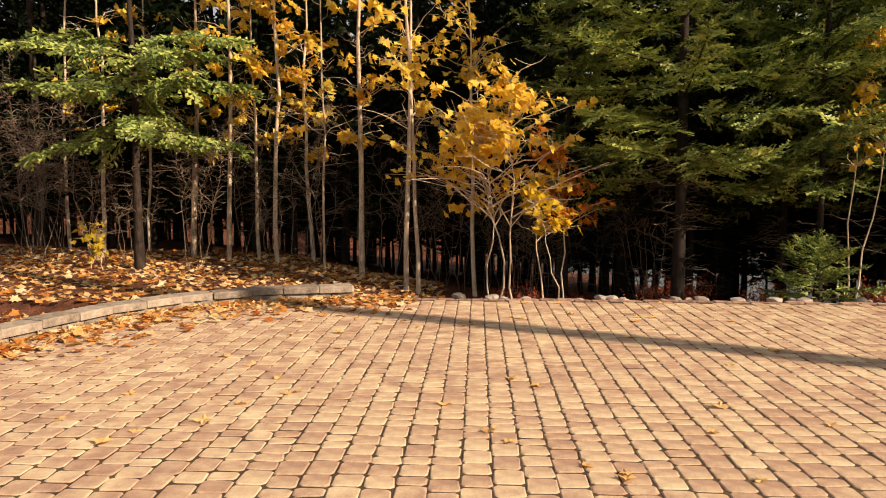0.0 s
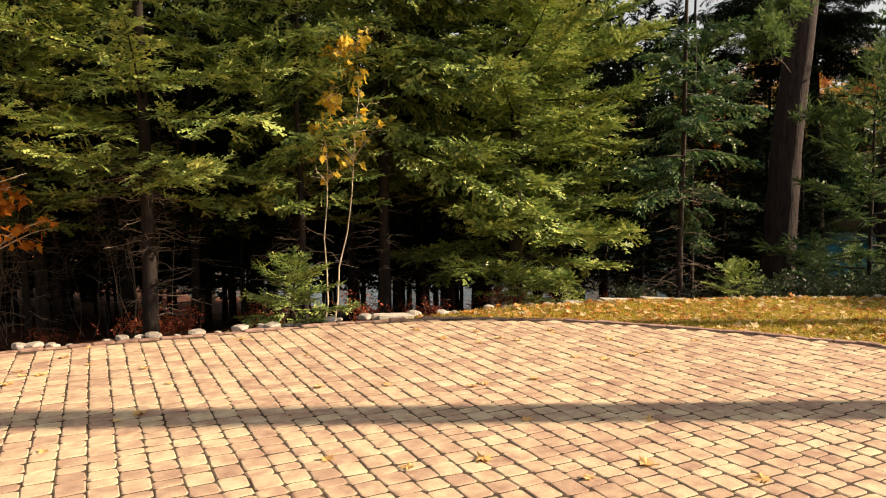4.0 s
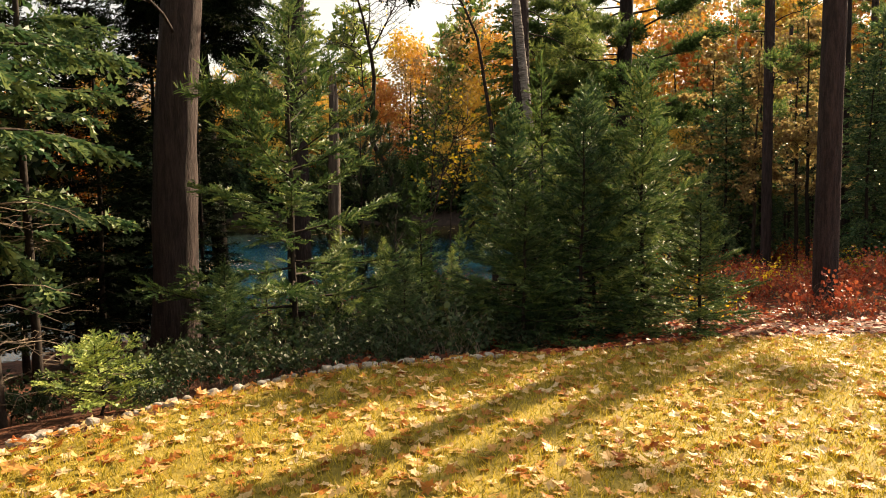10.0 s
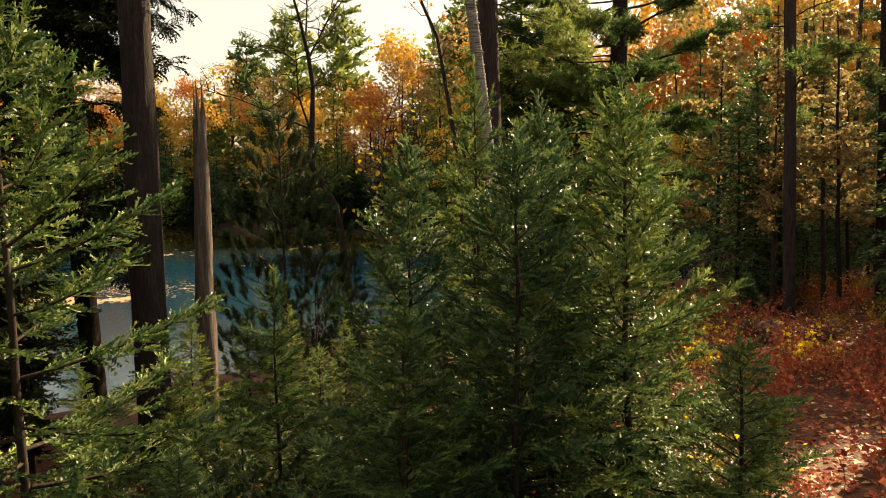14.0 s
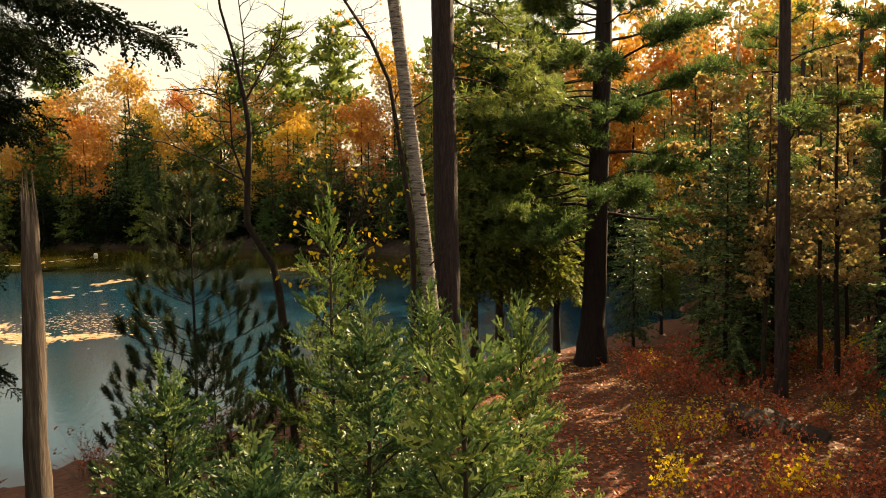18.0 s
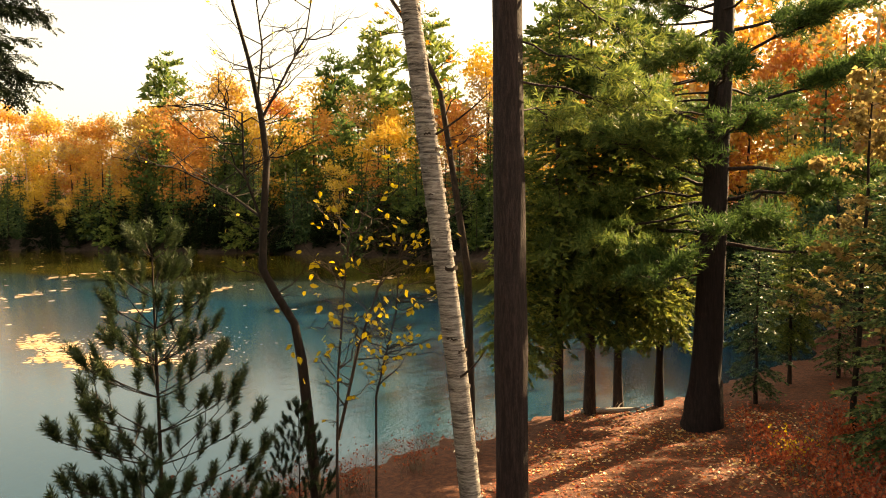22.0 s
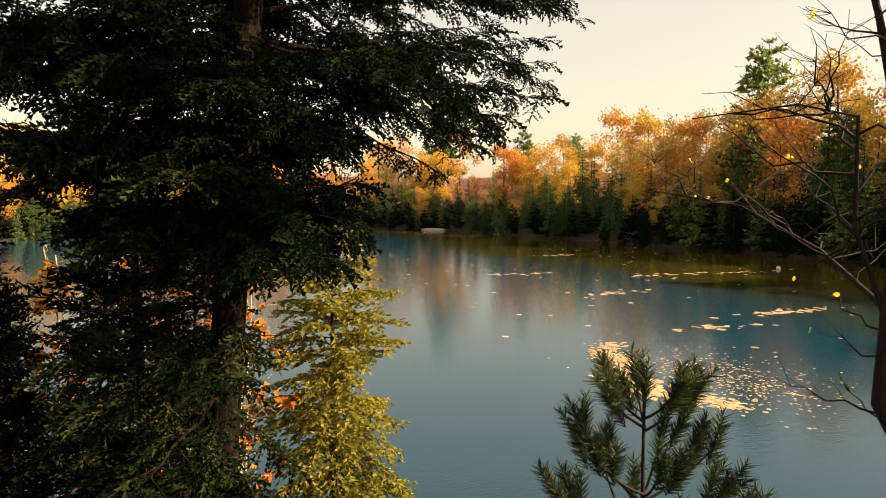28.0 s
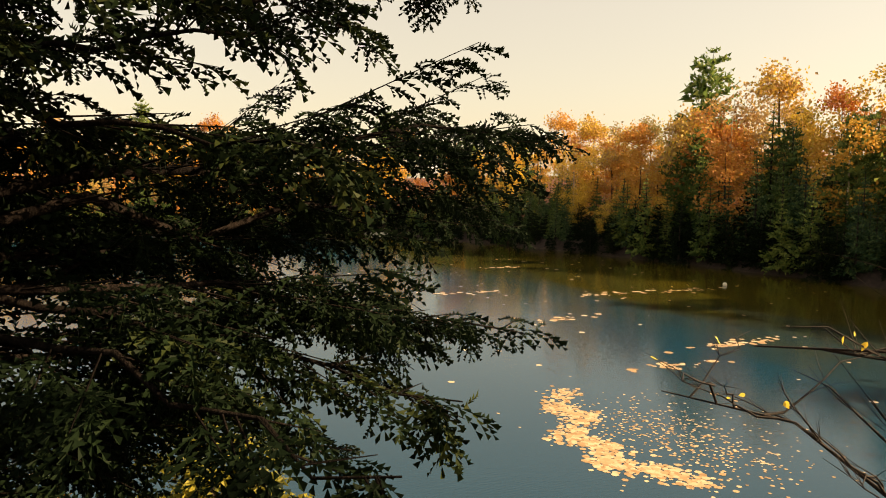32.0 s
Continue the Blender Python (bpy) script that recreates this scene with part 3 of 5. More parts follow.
def limbs(t, seed, n, z0, z1, length, el, twigs, needles, elem, density, bark=BARK_PINE, axis=None, thick=0.03, az=None, bare=0.35, sag=0.0, limb_label="", spec=None, spread=0.55):
    """Boughs with needle tufts on a trunk: forked limbs, tufts on the outer part."""
    rng = np.random.default_rng(seed)
    boxes = [[[], [], [], []] for _ in twigs]
    if twigs is TW_HEM or twigs is TW_HEMFINE:
        elem = elem * 1.35
    for i in range(len(spec) if spec else n):
        wood = Soup()
        k_n = max(n, 1)
        z = z0 + (z1 - z0) * (i + rng.uniform(0, 1)) / k_n
        a = rng.uniform(*az) if az else i * 2.4 + rng.normal() * 0.4
        if spec:
            z = spec[i][0]
        L = length * rng.uniform(0.65, 1.15) * (1 - 0.45 * (i / k_n))
        b0 = np.array([0, 0, z]) if axis is None else np.array([np.interp(z, axis[:, 2], axis[:, 0]), np.interp(z, axis[:, 2], axis[:, 1]), z])
        e = el + rng.normal() * 9
        e1 = e + rng.uniform(-12, 18) - sag * 30
        if spec:
            z, a, L, e, e1 = spec[i]
            a, b0 = math.radians(a), b0 * (1, 1, 0) + (0, 0, z)
        pts, dr = bend(b0, a, e, e1, L, 8)
        pts[1:] += 0.03 * L * rng.normal(size=pts[1:].shape) * np.linspace(0.3, 1, 7)[:, None]
        tube(wood, pts, np.linspace(thick * (0.5 + 0.5 * min(1.2, L / length)), 0.006, 8), 5, cap=False)
        for q in range(int(density * L)):
            u = rng.uniform(bare, 1.0)
            base = np.array([np.interp(u, np.linspace(0, 1, 8), pts[:, c]) for c in range(3)])
            fw = dr[min(7, int(u * 8))]
            sd = unit(np.cross(fw, UP)) * rng.choice([-1, 1])
            l2 = L * 0.38 * (1.15 - u) * rng.uniform(0.5, 1.2) + 0.1
            d = unit(fw * 0.7 + sd * rng.uniform(0.3, 1.0) + UP * (rng.normal() * 0.2 + 0.1 - sag))
            tube(wood, [base, base + d * l2 * 0.5, base + d * l2], [0.008, 0.006, 0.003], 3, cap=False)
            m = max(2, int(l2 / (elem * 0.5)))
            for h in range(m):
                b = boxes[rng.integers(len(twigs))]
                b[0].append(base + d * l2 * (0.25 + 0.75 * h / m) + 0.08 * elem * rng.normal(size=3))
                b[1].append(d + spread * rng.normal(size=3) * (1, 1, 0.6) + UP * (0.25 * (spread > 0.4) - sag * (1 + h / m)))
                b[2].append(UP + 0.3 * rng.normal(size=3))
                b[3].append(elem * rng.uniform(0.7, 1.2))
        part("limb", wood, bark, trunk_of(t), limb_label, smooth=True)
    s = Soup()
    for tpl, b in zip(twigs, boxes):
        place(s, tpl, *[np.array(c, float) for c in b])
    part("crown", s, needles, t)
    return t


def broadleaf(name, label, seed, H, stems, spread, leaves, leaf_size, mat, template=LEAF5, bark=BARK_GREY, r=0.04, z_leaf=(0.3, 1.0), twig_n=26, group="", clumps=0.35, wander=0.05):
    """A slim broad-leaved tree or sapling: wandering stems, thin twigs, leaves hanging on them."""
    rng = np.random.default_rng(seed)
    t = thing(name, label, "tree", group)
    wood = tw = Soup()
    tips = []
    for sidx in range(stems):
        k = 10
        zz = np.linspace(-0.1, H * rng.uniform(0.85, 1.0), k)
        dx = np.cumsum(rng.normal(size=(k, 2)) * wander, 0) + np.outer(zz / H, rng.normal(size=2) * 0.25 * (stems > 1)) + rng.normal(size=2) * 0.1 * (stems > 1)
        line = np.column_stack([dx - dx[0] * (stems == 1), zz])
        tube(wood, line, r * (1 - 0.8 * np.linspace(0, 1, k)) * rng.uniform(0.8, 1.1), 7, 0.05, rng)
        for q in range(twig_n):
            u = rng.uniform(z_leaf[0], z_leaf[1])
            b = np.array([np.interp(u, np.linspace(0, 1, k), line[:, c]) for c in range(3)])
            L = spread * rng.uniform(0.4, 1.1) * (1.25 - u)
            pts, dr = bend(b, rng.uniform(0, 6.3), rng.uniform(15, 60), rng.uniform(-15, 35), L, 6)
            pts[1:] += 0.03 * rng.normal(size=pts[1:].shape)
            tube(tw, pts, np.linspace(0.012 if L > 0.8 else 0.007, 0.002, 6), 4, cap=False)
            tips.append(pts)
            for h in range(2):
                i = rng.integers(1, 5)
                p2, _ = bend(pts[i], rng.uniform(0, 6.3), rng.uniform(-10, 50), rng.uniform(-30, 30), L * 0.4, 4)
                tube(tw, p2, np.linspace(0.005, 0.002, 4), 3, cap=False)
                tips.append(p2)
    part("trunk", wood, bark, t, smooth=True)
    if leaves:
        pick = rng.integers(0, len(tips), leaves)
        keep = rng.permutation(len(tips))[: max(1, int(len(tips) * clumps))]
        O = []
        for p in pick:
            q = tips[keep[p % len(keep)]]
            u = rng.uniform(0.3, 1.0) * (len(q) - 1)
            i = min(int(u), len(q) - 2)
            O.append(q[i] + (q[i + 1] - q[i]) * (u - i) + 0.05 * rng.normal(size=3))
        s = Soup()
        n = len(O)
        D = np.column_stack([rng.normal(size=(n, 2)), rng.uniform(-1.6, 0.1, n)])
        place(s, template, np.array(O), D, rng.normal(size=(n, 3)) * 0.45 + UP * 0.35 + np.array(sun_to) * 0.9, leaf_size * rng.uniform(0.6, 1.15, n))
        part("crown", s, mat, t)
    return t

# ---- patio ----
PATIO_N = math.radians(2.8)


def paver_mesh(w, l, h, seed):
    """A tumbled paver: uneven rounded corners, worn top edge."""
    rng = np.random.default_rng(seed)
    c, ch = 0.017, 0.005
    base = [(-w / 2 + c, -l / 2), (w / 2 - c, -l / 2), (w / 2, -l / 2 + c), (w / 2, l / 2 - c), (w / 2 - c, l / 2), (-w / 2 + c, l / 2), (-w / 2, l / 2 - c), (-w / 2, -l / 2 + c)]
    base = np.array(base) + rng.normal(size=(8, 2)) * 0.0035
    ins = base * (1 - 2.6 * ch / min(w, l))
    v = np.concatenate([np.column_stack([base, np.full(8, -h)]), np.column_stack([base, np.full(8, -ch)]), np.column_stack([ins, rng.normal(size=8) * 0.0004])])
    i, j = np.arange(8), (np.arange(8) + 1) % 8
    f = [np.stack([i, j, 8 + j, 8 + i], 1), np.stack([8 + i, 8 + j, 16 + j, 16 + i], 1), np.array([[16, 17, 18, 19], [16, 19, 20, 23], [20, 21, 22, 23]])]
    return v, np.concatenate(f)


def build_patio():
    slab = Soup()
    cx, cy = np.mean(PATIO, 0)
    n = len(PATIO)
    slab.add([(x, y, -0.006) for x, y in PATIO] + [(cx, cy, -0.006)], [(i, (i + 1) % n, n) for i in range(n)])
    slab.add([(x, y, -0.006) for x, y in PATIO] + [(x, y, -0.14) for x, y in PATIO], [(i, (i + 1) % n, n + (i + 1) % n, n + i) for i in range(n)])
    patio = single("pavement", slab, SAND, "patio of tumbled tan concrete pavers with dark sandy joints", "patio", kind="structure")
    rng = np.random.default_rng(5)
    pitch, lens = 0.165, (0.115, 0.155, 0.19)
    variants = {ln: [paver_mesh(pitch - 0.0075, ln - 0.015, 0.03, 10 * q + int(ln * 1000)) for q in range(4)] for ln in lens}
    data = {}
    rest = Soup()
    ca, sa = math.cos(-PATIO_N), math.sin(-PATIO_N)
    singles = []
    for col in range(-36, 76):
        v = -1.4 + rng.uniform(0, 0.2)
        while v < 9.6:
            ln = lens[rng.choice(3, p=(0.3, 0.4, 0.3))]
            u, vc = col * pitch, v + ln / 2
            x, y = ca * u - sa * vc, sa * u + ca * vc
            v += ln
            if not bool(inside(PATIO, np.array([x]), np.array([y]))[0]) or float(off(PATIO, np.array([x]), np.array([y]))[0]) < 0.1:
                continue
            q = int(rng.integers(4))
            a = -PATIO_N + rng.normal() * 0.012
            z = max(-0.003, rng.normal() * 0.0015)
            if -1.0 < x < 3.2 and 3.4 < y < 5.0:
                singles.append((x, y, z, a, ln, q))
            else:
                pv, pf = variants[ln][q]
                c, s = math.cos(a), math.sin(a)
                rest.add(np.column_stack([x + c * pv[:, 0] - s * pv[:, 1], y + s * pv[:, 0] + c * pv[:, 1], z + pv[:, 2] * 1.0]), pf)
    tagged(part("paver_field", rest, PAVER_ISLAND, patio), kind="stuff")
    for x, y, z, a, ln, q in singles:
        if (ln, q) not in data:
            s = Soup()
            s.add(*variants[ln][q])
            data[ln, q] = s.mesh("paver", PAVER)
        ob = new("paver", data[ln, q])
        ob.parent = patio
        ob.matrix_basis = pose(x, y, z, 0, 0, math.degrees(a))
    # edging bricks
    edge_line = PATIO[5:18]
    s = Soup()
    s.add(*paver_mesh(0.1, 0.212, 0.09, 3))
    brick = s.mesh("brick", EDGING)
    for (x0, y0), (x1, y1) in zip(edge_line, edge_line[1:]):
        d = math.hypot(x1 - x0, y1 - y0)
        m = max(1, round(d / 0.222))
        for i in range(m):
            k = (i + 0.5) / m
            ob = new("brick", brick)
            ob.parent = patio
            ob.matrix_basis = pose(x0 + (x1 - x0) * k, y0 + (y1 - y0) * k, 0.012 + rng.normal() * 0.006, rng.normal() * 1.5, rng.normal() * 1.5, math.degrees(math.atan2(y1 - y0, x1 - x0)) - 90 + rng.normal() * 1.5)


PAVER_ISLAND = PAVER.copy()
PAVER_ISLAND.name = "concrete_paver_field"
for _nd in [q for q in PAVER_ISLAND.node_tree.nodes if q.type == "OBJECT_INFO"]:
    _g = PAVER_ISLAND.node_tree.nodes.new("ShaderNodeNewGeometry")
    for _lk in list(_nd.outputs["Random"].links):
        PAVER_ISLAND.node_tree.links.new(_g.outputs["Random Per Island"], _lk.to_socket)


def stone_mesh(seed, size, flat=0.6):
    rng = np.random.default_rng(seed)
    bm = bmesh.new()
    bmesh.ops.create_icosphere(bm, subdivisions=2, radius=1)
    o = rng.uniform(0, 50, 3)
    for v in bm.verts:
        k = 1 + 0.35 * noise.noise(Vector(v.co * 0.9) + Vector(o)) + 0.12 * noise.noise(Vector(v.co * 2.7) + Vector(o))
        p = v.co * k
        p.x, p.y, p.z = (math.copysign(min(abs(c), 0.78), c) for c in p)
        v.co = Vector((p.x * size * 1.25, p.y * size, p.z * size * flat))
    me = bpy.data.meshes.new("stone")
    bm.to_mesh(me)
    bm.free()
    me.materials.append(STONE)
    return me


def build_stones():
    rng = np.random.default_rng(8)
    forms = [stone_mesh(i, 0.1, 0.6) for i in range(7)]
    line = [(0.3, 9.72), (3.2, 9.5), (5.7, 9.35), (7.2, 9.55), (8.4, 9.6), (10.5, 9.15), (11.6, 8.75), (13.1, 7.95), (14.3, 7.1), (15.2, 5.5)]
    for i, ((x0, y0), (x1, y1)) in enumerate(zip(line, line[1:])):
        d = math.hypot(x1 - x0, y1 - y0)
        m = int(d / (0.17 if i < 5 else 0.085))
        for q in range(m):
            k = (q + rng.uniform(0.1, 0.9)) / m
            x, y = x0 + (x1 - x0) * k + rng.normal() * 0.1, y0 + (y1 - y0) * k + abs(rng.normal()) * 0.12
            ob = tagged(new("stone", forms[rng.integers(7)]), "pale rough field stone bordering the patio and lawn", "stone", "border stones")
            s = rng.uniform(0.4, 1.15) * (0.9 if i < 5 else 0.62)
            ob.matrix_basis = pose(x, y, gz(x, y) + 0.015 * s + (0.07 if i < 3 else 0.02), rng.normal() * 8, rng.normal() * 8, rng.uniform(0, 360)) @ Matrix.Scale(s, 4)
    for x, y, l, a in ((11.2, 8.95, 0.75, -28), (10.45, 9.2, 0.6, -20), (6.6, 9.5, 0.5, -8)):
        s = Soup()
        v, f = paver_mesh(0.28, l, 0.12, int(l * 100))
        s.add(v, f)
        ob = single("slab_stone", s, STONE, "long flat grey stone slab set along the lawn edge", "stone", "border stones")
        ob.matrix_basis = pose(x, y, gz(x, y) + 0.07, 3, 2, a + 90)


def build_wall():
    t = tagged(new("retaining_wall"), "low curved retaining wall of weathered grey concrete blocks", "wall")
    line = np.array([(-4.55, 5.2), (-4.3, 6.6), (-3.85, 8.0), (-3.2, 8.88), (-2.4, 9.36), (-1.25, 9.66)])
    seg = np.hypot(*np.diff(line, axis=0).T)
    cum = np.concatenate([[0], np.cumsum(seg)])
    rng = np.random.default_rng(4)
    for course, (ln, dep, h, z) in enumerate(((0.30, 0.22, 0.15, 0.075), (0.46, 0.3, 0.085, 0.163))):
        s = Soup()
        s.add(*paver_mesh(dep, ln - 0.008, h, 60 + course))
        me = s.mesh("cap_stone" if course else "block", WALL_BLOCK)
        m = int(cum[-1] / ln)
        for i in range(m):
            u = (i + 0.5) * cum[-1] / m
            p = [np.interp(u, cum, line[:, c]) for c in (0, 1)]
            q = [np.interp(min(u + 0.1, cum[-1]), cum, line[:, c]) for c in (0, 1)]
            b = [np.interp(max(u - 0.1, 0), cum, line[:, c]) for c in (0, 1)]
            ob = new("cap_stone" if course else "block", me)
            ob.parent = t
            ob.matrix_basis = pose(p[0], p[1], z + rng.normal() * 0.004, 0, 0, math.degrees(math.atan2(q[1] - b[1], q[0] - b[0])) - 90 + rng.normal())


# ---- conifers beside the patio ----
fir_a = stand(conifer("fir_tree", "young balsam fir with blue-green boughs behind the patio", 1, 12.0, 2.2, 1.9, per_m=11, gap=0.1, trunk_r=0.085, dead=40, stop=6.0, sub_gap=0.12, elem=0.24, sub=0.55, low=0.8), 3.65, 10.9)
fir_b = stand(conifer("fir_tree", "slender balsam fir with flat green boughs", 2, 9.0, 1.7, 1.9, per_m=11, gap=0.1, trunk_r=0.045, dead=20, stop=5.4, sub_gap=0.12, elem=0.24, sub=0.55), 5.7, 10.6)
stand(conifer("fir_tree", "broad sunlit balsam fir with yellow-green layered boughs", 3, 13.0, 3.1, 0.7, per_m=12, gap=0.08, trunk_r=0.12, dead=30, el=(-14, 40), curl=18, sub_gap=0.1, elem=0.34, sub=0.5, stop=7.2), 9.95, 11.3)
fir_d = stand(conifer("spruce_tree", "dark spruce with drooping boughs behind the stones", 4, 14.0, 2.6, 2.9, per_m=11, gap=0.08, trunk_r=0.09, dead=36, el=(-20, 30), curl=8, sag=0.5, stop=6.5, sub_gap=0.13, elem=0.26, twigs=TW_HEM, needles=FIR, low=0.85), 7.4, 11.5)
fir_e = stand(conifer("hemlock_tree", "hemlock with drooping pale green sprays at the lawn edge", 5, 9.0, 1.6, 2.0, per_m=9, gap=0.35, trunk_r=0.06, dead=34, el=(-5, 35), curl=-10, sag=0.6, stop=5.6, sub_gap=0.14, elem=0.26, twigs=TW_HEM, needles=SPRUCE, low=0.8), 13.2, 10.4)
small_fir = stand(conifer("fir_sapling", "small fir sapling with bright green boughs among stones", 6, 0.95, 0.85, 0.15, per_m=26, trunk_r=0.015, dead=5, el=(0, 35), sub_gap=0.1, elem=0.16), 5.3, 10.0)
again(small_fir, 9.3, 10.4, 80, 0.8)
again(small_fir, 9.9, 10.0, 200, 0.6)
again(small_fir, 12.9, 8.9, 140, 0.7)
again(fir_b, 2.2, 12.6, 100, 1.0)
again(fir_b, 11.8, 12.4, 40, 1.1)
again(fir_a, 6.6, 13.6, 160, 1.05)
again(fir_e, 15.2, 12.0, 200, 1.0)
again(fir_d, 12.0, 14.4, 200, 1.0)
fir_y = stand(conifer("spruce_tree", "young spruce with open bright green boughs on the bank", 7, 5.2, 2.3, 0.25, per_m=8.5, trunk_r=0.045, dead=8, el=(-14, 45), curl=24, sub_gap=0.13, elem=0.27, twigs=TW_SPRUCE, needles=SPRUCE_SUNLIT, low=0.8, gap=0.12), 17.2, 9.1)
fir_t = stand(conifer("spruce_tree", "slender open young spruce with dark green whorls", 71, 4.6, 1.1, 0.25, per_m=9, trunk_r=0.035, dead=8, el=(-5, 48), curl=16, sub_gap=0.12, elem=0.22, twigs=TW_SPRUCE, needles=PINE, low=0.8), 21.7, 6.0, 30, (3.3 - gz(21.7, 6.0)) / 4.6)
# cluster of young spruces that the camera rises over
CL = dict(per_m=14, trunk_r=0.035, dead=6, el=(-8, 50), curl=20, sub_gap=0.13, elem=0.24, twigs=TW_SPRUCE, needles=SPRUCE, low=0.75, shape=1.0)
sp1 = stand(conifer("spruce_tree", "young white spruce with pale sunlit shoots", 8, 4.0, 1.6, 0.15, **dict(CL, needles=SPRUCE_SUNLIT)), 18.3, 3.95, 0, 0.92)
sp2 = stand(conifer("spruce_tree", "young white spruce with dense dark boughs", 9, 4.3, 1.75, 0.15, **CL), 18.9, 4.75, 0, 0.9)
again(sp2, 17.65, 4.85, 150, 0.78)
again(sp2, 18.7, 6.0, 80, 0.85)
again(fir_t, 20.6, 5.76, 220, (3.9 - gz(20.6, 5.76)) / 4.6, wide=0.8)
again(sp1, 19.42, 4.08, 140, (3.2 - gz(19.42, 4.08)) / 4.0, wide=0.75)
again(sp1, 20.17, 4.72, 250, (3.15 - gz(20.17, 4.72)) / 4.0, wide=0.8)
again(sp1, 17.1, 3.3, 20, 0.45, wide=1.3)
again(sp1, 17.0, 5.6, 200, 0.55, wide=1.3)
again(fir_t, 19.0, 7.6, 100, 0.6)
again(sp2, 16.7, 7.2, 210, 0.3, wide=1.4)
again(sp2, 15.6, 9.3, 250, 0.33, wide=1.3)

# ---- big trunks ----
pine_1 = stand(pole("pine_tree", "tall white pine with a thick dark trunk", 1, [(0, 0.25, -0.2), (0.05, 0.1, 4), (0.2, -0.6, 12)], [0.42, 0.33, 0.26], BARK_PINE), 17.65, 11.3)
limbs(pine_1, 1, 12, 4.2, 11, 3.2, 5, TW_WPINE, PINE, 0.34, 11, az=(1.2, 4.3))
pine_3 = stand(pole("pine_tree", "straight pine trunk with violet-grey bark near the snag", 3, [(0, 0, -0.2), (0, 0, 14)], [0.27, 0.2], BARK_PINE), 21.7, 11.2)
limbs(pine_3, 3, 14, 8.6, 13.5, 2.6, -5, TW_HEMFINE, HEMLOCK_SHADED, 0.28, 9, sag=0.2)
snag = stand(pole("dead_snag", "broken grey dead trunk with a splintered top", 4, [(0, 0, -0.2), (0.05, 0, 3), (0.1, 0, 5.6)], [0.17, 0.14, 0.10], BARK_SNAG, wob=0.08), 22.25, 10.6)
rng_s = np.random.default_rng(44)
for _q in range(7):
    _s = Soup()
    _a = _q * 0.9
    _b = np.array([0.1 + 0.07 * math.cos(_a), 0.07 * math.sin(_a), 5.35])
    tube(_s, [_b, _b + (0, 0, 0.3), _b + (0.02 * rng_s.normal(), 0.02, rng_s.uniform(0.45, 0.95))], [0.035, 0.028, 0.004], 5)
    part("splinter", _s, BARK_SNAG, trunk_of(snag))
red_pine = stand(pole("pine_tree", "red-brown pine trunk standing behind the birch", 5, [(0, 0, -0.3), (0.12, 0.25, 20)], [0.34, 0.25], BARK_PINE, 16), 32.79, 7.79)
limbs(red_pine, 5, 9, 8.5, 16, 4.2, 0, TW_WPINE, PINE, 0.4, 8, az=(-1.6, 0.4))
# Upper crown, above view, added to shade the trunks on the bank.
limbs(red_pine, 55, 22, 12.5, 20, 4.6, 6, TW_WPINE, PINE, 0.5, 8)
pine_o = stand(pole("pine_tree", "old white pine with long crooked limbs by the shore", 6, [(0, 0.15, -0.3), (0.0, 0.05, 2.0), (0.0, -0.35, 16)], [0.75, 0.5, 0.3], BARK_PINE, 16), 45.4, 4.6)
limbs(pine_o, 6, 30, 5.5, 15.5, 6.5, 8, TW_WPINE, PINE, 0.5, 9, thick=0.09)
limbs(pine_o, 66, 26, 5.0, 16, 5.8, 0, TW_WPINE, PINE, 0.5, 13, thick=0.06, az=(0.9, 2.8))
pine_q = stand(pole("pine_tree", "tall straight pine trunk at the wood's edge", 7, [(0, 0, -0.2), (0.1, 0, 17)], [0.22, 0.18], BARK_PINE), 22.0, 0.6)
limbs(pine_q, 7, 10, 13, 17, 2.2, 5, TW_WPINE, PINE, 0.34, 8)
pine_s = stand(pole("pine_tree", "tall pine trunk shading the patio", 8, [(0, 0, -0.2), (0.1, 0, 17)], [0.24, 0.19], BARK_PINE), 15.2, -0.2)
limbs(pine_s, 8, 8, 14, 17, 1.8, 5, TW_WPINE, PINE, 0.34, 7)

build_patio()
build_stones()
build_wall()

# ---- the grove left of the patio ----
grove = [(-5.4, 15.2, 0.075), (-4.4, 14.4, 0.06), (-3.4, 14.4, 0.06), (-2.75, 14.9, 0.065), (-1.5, 12.9, 0.07), (-0.62, 11.8, 0.06), (-0.42, 11.9, 0.05), (-7.5, 15.5, 0.05), (-8.4, 15.8, 0.045), (-3.85, 14.7, 0.045), (-2.3, 13.6, 0.03), (-6.6, 15.8, 0.035)]
for i, (x, y, r) in enumerate(grove):
    stand(broadleaf("poplar_tree", "slim pale-barked young tree with sparse yellow leaves", 100 + i, 7.0 + (i % 3), 1, 1.3, 420 if i in (0, 1, 2, 3, 7, 8) else 240, 0.16, MAPLE, r=r * 0.9, z_leaf=(0.3, 0.95), twig_n=34, clumps=0.22, group="grove saplings", wander=0.035), x, y)
rngp = np.random.default_rng(77)
thin = broadleaf("sapling", "thin bare brown sapling in the shade", 131, 3.6, 3, 1.0, 0, 0.1, MAPLE, bark=TWIG_DEAD, r=0.009, twig_n=20, group="bare saplings", wander=0.07)
stand(thin, -8.2, 13.8)
for i in range(44):
    again(thin, rngp.uniform(-11, 4.0), rngp.uniform(12.5, 15.8), rngp.uniform(0, 360), rngp.uniform(0.6, 1.15))
